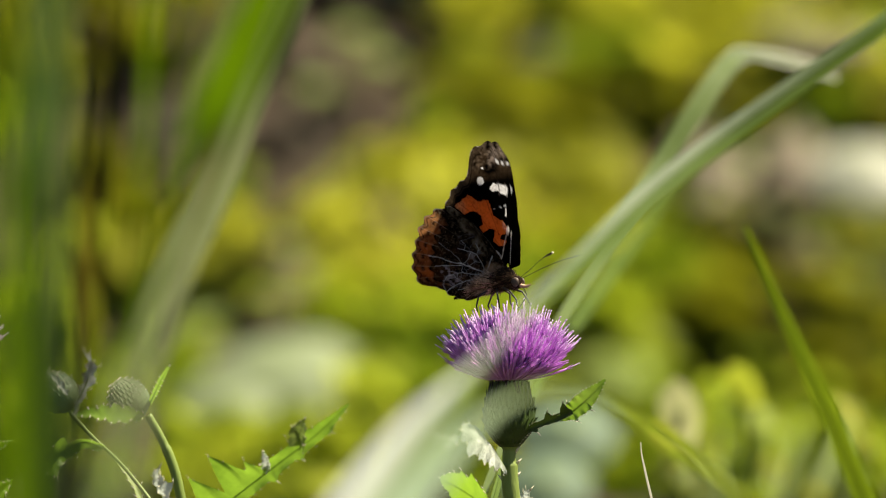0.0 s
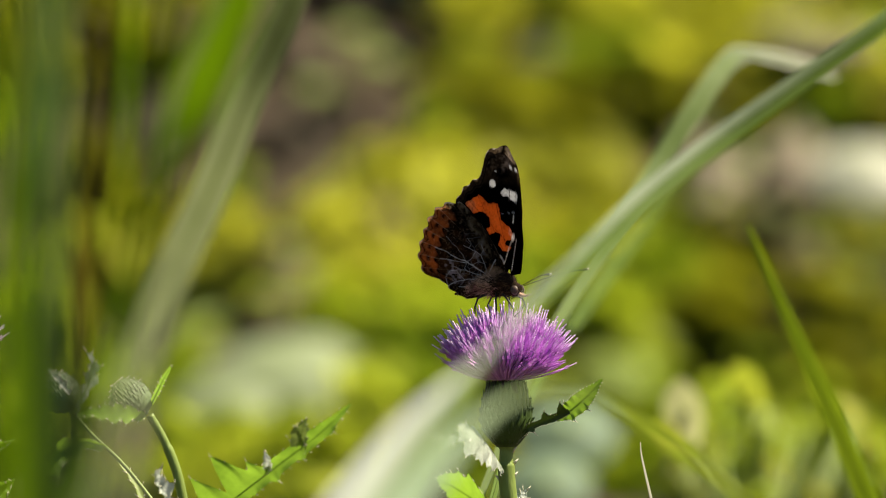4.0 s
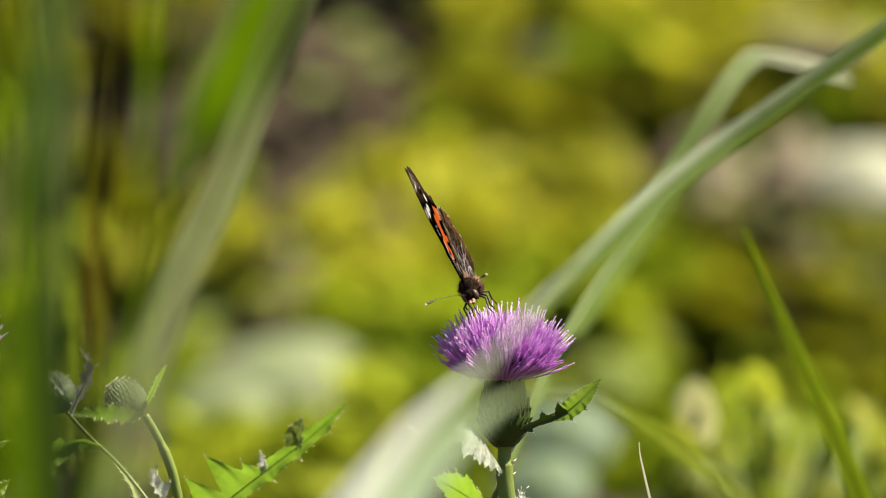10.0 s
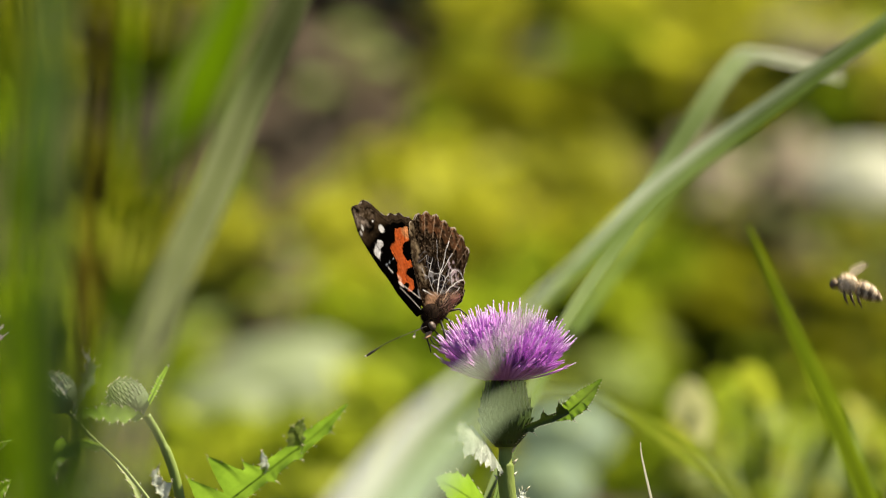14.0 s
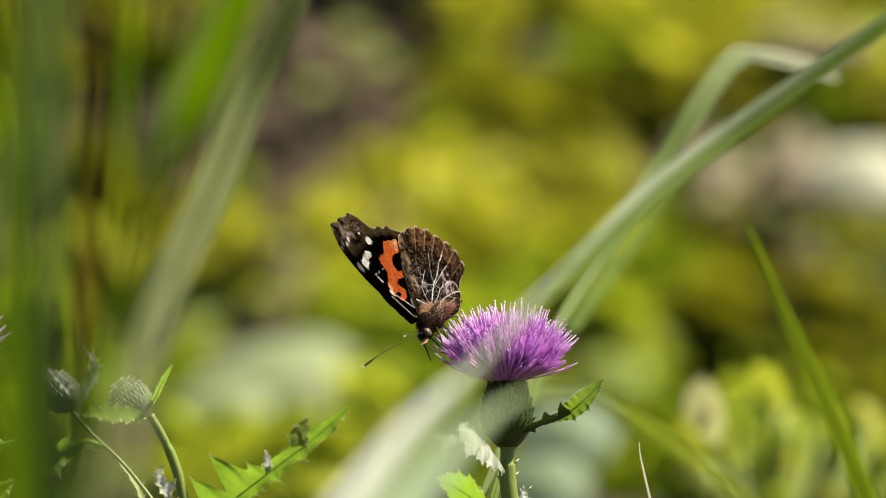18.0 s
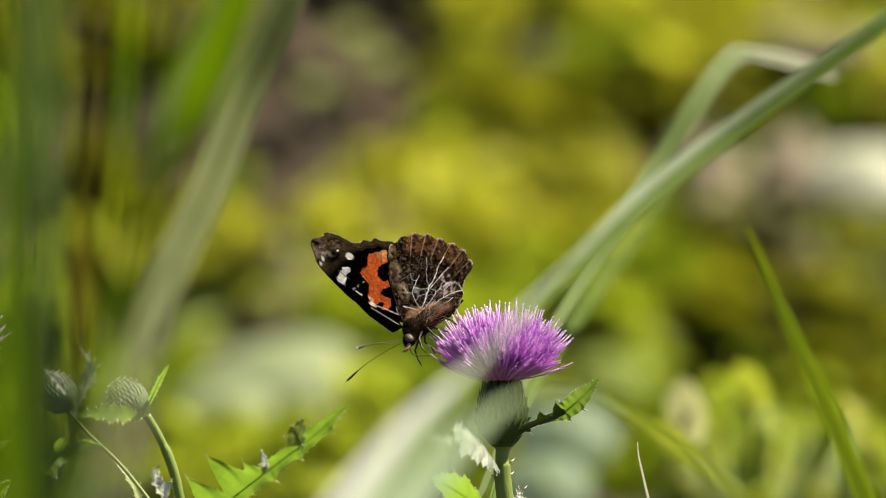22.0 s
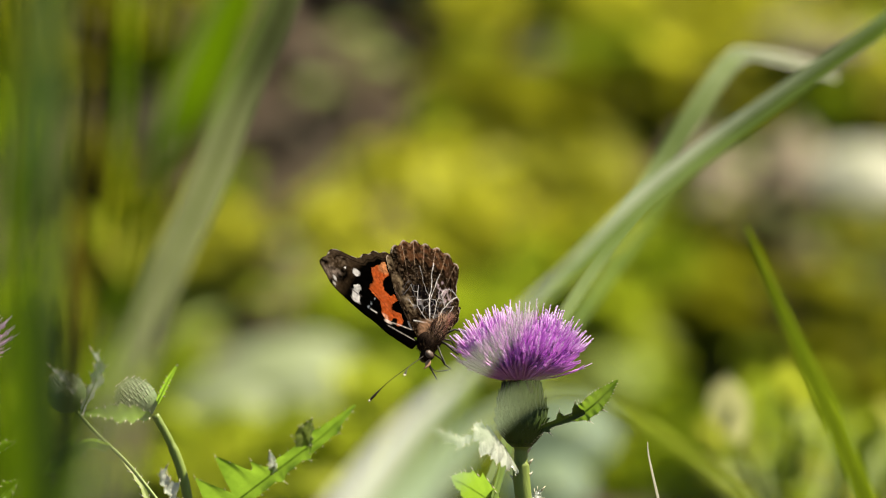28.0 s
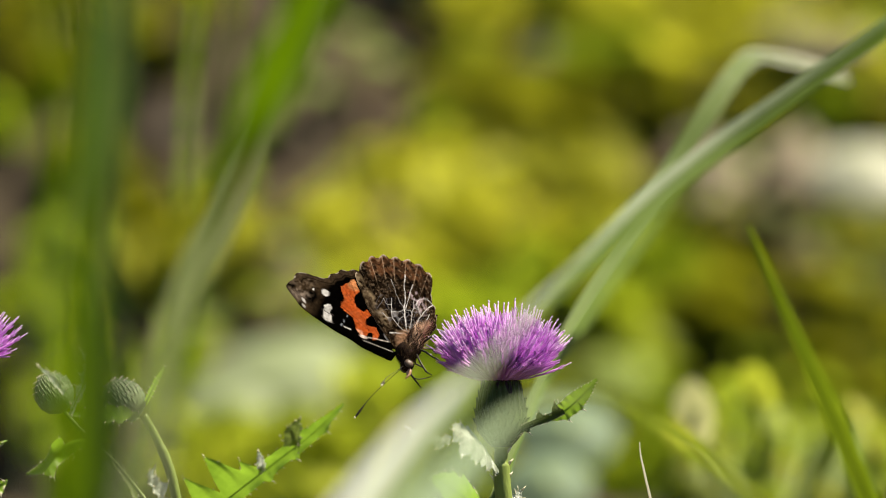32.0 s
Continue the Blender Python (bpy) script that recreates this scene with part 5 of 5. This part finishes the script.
for k in range(5200):
    d = Vector((rf.gauss(0, 1), rf.gauss(0, 1), rf.gauss(0, 1))).normalized()
    if abs(d.y) < 0.25 and d.z > 0.3:
        continue
    q = rf.random()
    if q < 0.42:
        p = Vector((-34 + 42 * d.x, 17 * d.y, -19 + 17 * d.z))
    elif q < 0.62:
        p = Vector((-6 + 20 * d.x, 17 * d.y, -14 + 17 * d.z))
    elif q < 0.74:
        p = Vector((13 + 12 * d.x, 10.5 * d.y, -24 + 10.5 * d.z))
    else:
        t = rf.random()
        p = Vector((-55 - 30 * t, 11 * d.y, -22 - 5 * t + 9 * d.z))
    e = p + d * rf.uniform(2, 9) + Vector((-rf.uniform(4, 10), 0, rf.gauss(0, 2)))
    w = d.orthogonal().normalized() * 0.5
    front = p.x > -26 + rf.uniform(-14, 14)
    so.add([L(*(p - w)), L(*(p + w)), L(*e)], [(0, 1, 2)], (2 if rf.random() < 0.5 else 1) if front else (0 if rf.random() < 0.82 else 2))
tagged(part("fur", so.mesh("fur", [FUR, BODY, FUR_DARK]), BUTTERFLY, "short brown fur of the body"), kind="stuff")

# ---- bee ----
SB = S * 1.25


def LB(x, y, z):
    """Bee space, in tenths of its thorax."""
    return Vector((x, y, z)) * SB


BEE = thing("bee", P(1700, 330), "pale furry bee with clear wings in flight", "bee")
BEE_FUR = plain("bee_fur", (0.36, 0.26, 0.15), (0.62, 0.52, 0.38), scale=1500, rough=0.9)
BEE_DARK = plain("bee_dark", (0.06, 0.04, 0.022), (0.2, 0.14, 0.08), scale=900, rough=0.5)
bw, n_, l_, b_, o_ = nodes_of("bee_wing")
b_.inputs["Base Color"].default_value = (0.5, 0.42, 0.32, 1)
b_.inputs["Alpha"].default_value = 0.4
b_.inputs["Roughness"].default_value = 0.25
so = Soup()
ball(so, LB(6, 0, 2), 16 * SB, 14 * SB, 14 * SB, None, 14, 10)
for k in range(260):
    d = Vector((rf.gauss(0, 1), rf.gauss(0, 1), rf.gauss(0, 1))).normalized()
    p = Vector((6 + 15 * d.x, 13 * d.y, 2 + 13 * d.z))
    w = d.orthogonal().normalized() * 0.6
    so.add([LB(*(p - w)), LB(*(p + w)), LB(*(p + d * 5))], [(0, 1, 2)])
part("thorax", so.mesh("bee_thorax", BEE_FUR), BEE)
so = Soup()
tube(so, spline([LB(-6, 0, 0), LB(-18, 0, -2), LB(-34, 0, -6), LB(-46, 0, -10)], 14), [SB * r for r in (7, 10, 12, 12.6, 12, 12.8, 12, 12.2, 11, 10.6, 9, 8, 6, 4, 1)], 12)
ab = so.mesh("bee_abdomen", [BEE_DARK, BEE_FUR])
for pl in ab.polygons:
    pl.material_index = int((-pl.center.x / SB) // 6) % 2
part("abdomen", ab, BEE, "banded brown and pale abdomen")
so = Soup()
ball(so, LB(25, 0, -2), 7 * SB, 9 * SB, 8 * SB, None, 10, 8)
part("head", so.mesh("bee_head", BEE_DARK), BEE)
for s in (1, -1):
    so = Soup()
    leaf_shape(so, Matrix.Translation(LB(4, 8 * s, 12)) @ Matrix.Rotation(radians(-118 * -s), 4, "Z") @ Matrix.Rotation(radians(-35), 4, "Y"), 48 * SB, 18 * SB, 0.05, n=8)
    part("wing", so.mesh("bee_wing", bw), BEE, "clear brownish wing")
    for x in (10, 0, -10):
        so = Soup()
        tube(so, [LB(x, 8 * s, -8), LB(x - 4, 13 * s, -18), LB(x - 10, 10 * s, -26)], [1.6 * SB, 1.3 * SB, 0.6 * SB], 5)
        part("leg", so.mesh("bee_leg", BEE_DARK), BEE)


BUTTERFLY_ROWS = [
    (0, -30.7, -7.8, -1.2, 900.6, 477.6),
    (0.5, -27.2, -3.5, -1.6, 906.2, 462.3),
    (1, -24.3, 0.9, -2.4, 916.7, 488.2),
    (1.5, -25.8, 3.4, -1.9, 918.5, 490.8),
    (2, -21.9, -3, -1.8, 917.3, 482.6),
    (2.5, -28.9, -3.3, 1.8, 908.5, 482.7),
    (3, -31.1, -7.4, 4.3, 901.9, 479.5),
    (3.5, -35.7, 2.1, 4.2, 901.8, 487.8),
    (5.5, -27.8, -2.3, 2.2, 905.4, 489.5),
    (6, -47.8, -0.3, 10, 894.8, 490.7),
    (6.5, -47.7, 5, 10.8, 893.3, 498.5),
    (7, -64.8, -7.7, 12.8, 860.5, 481.3),
    (7.5, -64.9, 4.7, 16.3, 852.7, 499.7),
    (8, -63.3, 13.6, 15.5, 863.5, 507.2),
    (8.5, -74.6, 3, 11, 845.9, 498.6),
    (9, -75.5, 13, 12.1, 846.7, 507.2),
    (9.5, -97.2, -3.8, 14.7, 849.9, 526.6),
    (10, -95, 10.2, 26.5, 822.7, 500.4),
    (10.5, -99.6, 9.1, 22.8, 819.7, 506.4),
    (11, -104, 8, 19.8, 813.8, 511.7),
    (11.5, -107, 11.1, 19.8, 800.9, 518.3),
    (12, -103.1, 17.1, 19, 799.7, 522.3),
    (12.5, -100.9, 19, 21.7, 797.6, 527.6),
    (13, -101.5, 17.6, 20.7, 804.3, 524.5),
    (13.5, -118.1, 22.3, 16.1, 764.4, 524.1),
    (14, -121, 33.6, 20.1, 751.3, 552.1),
    (14.5, -118.1, 34.8, 21.6, 731, 567.8),
    (16.5, -123.5, 33.9, 29.5, 728.6, 579.3),
    (17, -120.2, 30.7, 34.8, 734.5, 575.2),
    (17.5, -120.6, 30.4, 33, 720.7, 557.8),
    (18, -119.8, 30.1, 31.5, 742.1, 566.7),
    (18.5, -135.6, 26.4, 29.7, 735, 558.5),
    (19, -129.3, 29.7, 34.4, 738.9, 565),
    (19.5, -130.8, 33, 34.9, 734.3, 574.4),
    (20, -140.8, 27.1, 30.8, 729.8, 564.3),
    (20.5, -136.7, 35.1, 32.7, 733.4, 572.1),
    (21, -150.1, 31, 31.2, 721.3, 568.5),
    (21.5, -149, 31.7, 31.6, 720.2, 569),
    (22, -144.2, 35.9, 38.2, 715.3, 578.4),
    (22.5, -143.9, 37.1, 34.1, 717.4, 574),
    (23, -153.5, 34.3, 32.2, 712.4, 572.9),
    (23.5, -151.5, 42.3, 33.4, 710.8, 587.9),
    (24, -136, 43.1, 35.9, 722, 593.9),
    (24.5, -130.1, 40.3, 36.3, 732.9, 588.9),
    (25, -125.5, 41.6, 42.6, 729.6, 596.2),
    (25.5, -122.7, 44.8, 45.6, 737, 601.9),
    (27.5, -121.8, 42.6, 29.7, 812.5, 588.7),
    (28, -121.6, 43.8, 32.9, 742.1, 605.3),
    (28.5, -120.4, 43.4, 35.7, 752.1, 604.8),
    (29, -120.7, 43.5, 33.1, 766.2, 601.7),
    (29.5, -119.9, 43.4, 37.6, 725.5, 609.8),
    (30, -118.9, 43.6, 39.3, 718.9, 612.6),
    (30.5, -119.4, 43.4, 39.8, 720.7, 613.7),
    (31, -119.5, 42.2, 39.8, 715.3, 615.5),
    (31.5, -118.3, 43.6, 43, 703.9, 618.6),
    (32, -117.7, 45.5, 44.5, 704.1, 624.8),
]
THISTLE_SWAY = [
    (0, 3), (0.5, -1), (1, 0), (1.5, 2), (2, 3), (2.5, -1), (3, -1), (3.5, -3), (5.5, 2), (6, 3), (6.5, 0), (7, 2), (7.5, -1), (8, 2), (8.5, 5), (9, 5), (9.5, 0), (10, -6), (10.5, -3), (11, -1), (11.5, 0), (12, 2), (12.5, -1), (13, 5), (13.5, -1), (14, -4), (14.5, -10), (16.5, 0), (17, 2), (17.5, 2), (18, -1), (18.5, 2), (19, 0), (19.5, -6), (20, -7), (20.5, -6), (21, -7), (21.5, -9), (22, -10), (22.5, -10), (23, -7), (23.5, -7), (24, -3), (24.5, 5), (25, 5), (25.5, 14), (27.5, 89), (28, 25), (28.5, 34), (29, 46), (29.5, 10), (30, 2), (30.5, 3), (31, -3), (31.5, -14), (32, -12)]
BUD_SWAY = [
    (0, 0), (0.5, 3), (1, 3), (1.5, 3), (2, 4), (2.5, 4), (3, 4), (3.5, 3), (5.5, 4), (6, 4), (6.5, 1), (7, 0), (7.5, 0), (8, 0), (8.5, 3), (9, 0), (9.5, -3), (10, -5), (10.5, -5), (11, -5), (11.5, -2), (12, 0), (12.5, 1), (13, 1), (13.5, -2), (14, -2), (14.5, -3), (16.5, 6), (17, 11), (17.5, 8), (18, 4), (18.5, 3), (19, 3), (19.5, 1), (20, 3), (20.5, 3), (21, 1), (21.5, 1), (22, -2), (22.5, -2), (23, -3), (23.5, -2), (24, -2), (24.5, -2), (25, -2), (25.5, 9), (27.5, 49), (28, 12), (28.5, 23), (29, 18), (29.5, 4), (30, 1), (30.5, 1), (31, -2), (31.5, -5), (32, -8)]


# ---- what moves ----
WING_ROWS = [(0.0, 3), (0.3, 21), (0.5, 23), (0.8, 6), (1.0, 0.6), (5.5, 0.6), (10.0, 0.6), (10.3, 5), (10.5, 11), (10.7, 12), (10.9, 4), (11.1, 0.6), (17.2, 0.6), (17.4, 6),
             (17.5, 16), (17.6, 30), (17.7, 13), (17.8, 6), (18.0, 2.5), (18.3, 0.6), (23.2, 0.6), (23.5, 6), (23.8, 0.6), (32.0, 0.6)]
# bee: seconds, x, y, depth, heading
BEE_ROWS = [(0, 1900, 330, 0.1, 180), (13.2, 1760, 330, 0.06, 180), (13.3, 1560, 330, 0.04, 180), (13.4, 1370, 312, 0.02, 190), (13.5, 1210, 196, 0.02, 200), (13.6, 1366, 380, 0.02, 150),
            (13.7, 1484, 462, 0.0, 160), (13.8, 1410, 376, 0.02, 175), (13.9, 1378, 295, 0.04, 220), (14.0, 1508, 508, 0.0, 180), (14.1, 1500, 516, 0.0, 180),
            (14.2, 1358, 404, 0.0, 180), (14.3, 1156, 352, 0.03, 180), (14.4, 842, 175, 0.02, 185), (14.5, 755, 114, 0.0, 180), (14.7, 500, -150, 0.1, 150), (15.7, 1100, -300, 0.3, 90),
            (16.7, 1150, 900, 0.25, 80), (17.0, 1236, 719, 0.15, 60), (17.1, 1548, 622, 0.05, 110), (17.2, 1382, 632, 0.0, 180), (17.3, 1068, 594, 0.0, 180), (17.4, 1068, 414, 0.03, 150),
            (17.5, 1064, 327, 0.01, 180), (17.6, 768, 162, 0.02, 180), (17.7, 210, 264, 0.05, 180), (17.8, -250, 330, 0.05, 180), (32, -900, 330, 0.3, 180)]


def sway(ob, rows, height, depth=0.0, sink=0.0):
    """Leans a rooted thing sideways: seconds and the shift at that height, in steps of the view."""
    root = ob.matrix_basis.translation.copy()
    walk(ob, [(t, Matrix.Translation(root) @ Matrix.Rotation(math.atan(dx * K * (DIST + depth) / height), 4, FORWARD)) for t, dx in rows])


def motions():
    rows = []
    for t, yaw, pitch, roll, x, y in BUTTERFLY_ROWS:
        rows.append((t, Matrix.Translation(P(x, y, -0.004)) @ VIEW @ Matrix.Rotation(radians(yaw), 4, "Z") @ Matrix.Rotation(radians(pitch), 4, "Y") @ Matrix.Rotation(radians(roll), 4, "X")))
    walk(BUTTERFLY, rows)
    for ob, side in WINGS:
        walk(ob, [(t, pose(0, 0, 0, -side * a)) for t, a in WING_ROWS])
    walk(BEE, [(t, Matrix.Translation(P(x, y, d)) @ VIEW @ Matrix.Rotation(radians(h), 4, "Z") @ Matrix.Rotation(radians(-12), 4, "Y")) for t, x, y, d, h in BEE_ROWS])
    sway(THISTLE, THISTLE_SWAY, 0.44)
    sway(BUD, BUD_SWAY, 0.42)
    bend = [(0, 0), (2, 9), (3.5, -2), (5.5, -5), (6.5, 6), (8, -5), (9, 5), (10, 24), (11, 20), (12, 0.6), (13, -2), (14, 9), (16.5, 5), (19, -5), (20, -9), (22, -5), (24.5, -11), (25.5, 0.6), (28, 0), (29, -20), (29.5, 0), (30.5, -3), (31, 8), (31.5, 23), (32, 21)]
    sway(BENT, bend, 0.5, 0.2)
    sway(ARCH, [(t, d * 0.4) for t, d in bend], 0.5, -0.1)
    sway(THIRD, [(t, d * 0.6) for t, d in bend], 0.48)
    sway(RIGHT_BLADE, [(0, 0), (5.5, 6), (9, -8), (12, 4), (17, 6), (20, 0), (25.5, 6), (28, 2), (32, 6)], 0.46, -0.09)
    sway(LOW_BLADE, [(0, 0), (9, -4), (17, 3), (25.5, 2), (27.5, 12), (29, -5), (31, 8), (32, 30)], 0.44, -0.15)
    sway(AWN, [(0, 6), (6, 4), (8, -4), (9, -2), (11, 6), (17, 4), (23, 0), (25.5, 8), (27.5, 32), (28, 18), (29, 12), (30, 5), (32, 4)], 0.42)
    sway(SPRIG, [(0, 0), (2, 4), (3.5, 8), (6, 8), (8, 8), (10, 36), (11, 38), (13, 35), (14, 25), (16.5, 75), (17, 66), (18, 50), (20, 18), (22, 14), (24, 20), (25.5, 50), (27.5, 148), (28, 100), (29, 52), (30, 40), (31, 76), (32, 30)], 0.42, 0.34)
    edge_rows = [(0, 0), (9, 0), (10.5, 15), (11, 28), (12, 5), (17, 0), (20, -20), (24, -5), (29, -5), (30.5, 15), (31.2, 70), (32, 95)]
    mid_rows = [(0, 35), (0.6, 30), (2, 0), (6, 0), (9, 8), (10, 35), (11, 45), (12, 12), (13, 0), (17, 0), (20, -10), (24, 0), (29, -5), (30.5, 15), (31.2, 45), (32, 110)]
    pale_rows = [(0, 3), (6, -3), (9, 8), (11, 20), (13, 3), (17, 4), (20, -8), (24, -6), (27.5, -14), (30, -5), (31.2, 18), (32, 40)]
    for k, blade in enumerate(LEFT):
        sway(blade, (edge_rows, edge_rows, mid_rows, mid_rows, pale_rows, mid_rows, pale_rows, mid_rows, [(t, d * 1.7) for t, d in edge_rows], edge_rows, mid_rows)[k], 0.5, -0.4)
    sway(SIDE, [(0, -24), (9, -22), (11, -28), (17, -20), (25.5, -20), (27.5, 0), (28.5, -12), (30, -22), (31, -12), (32, 8)], 0.43)


motions()
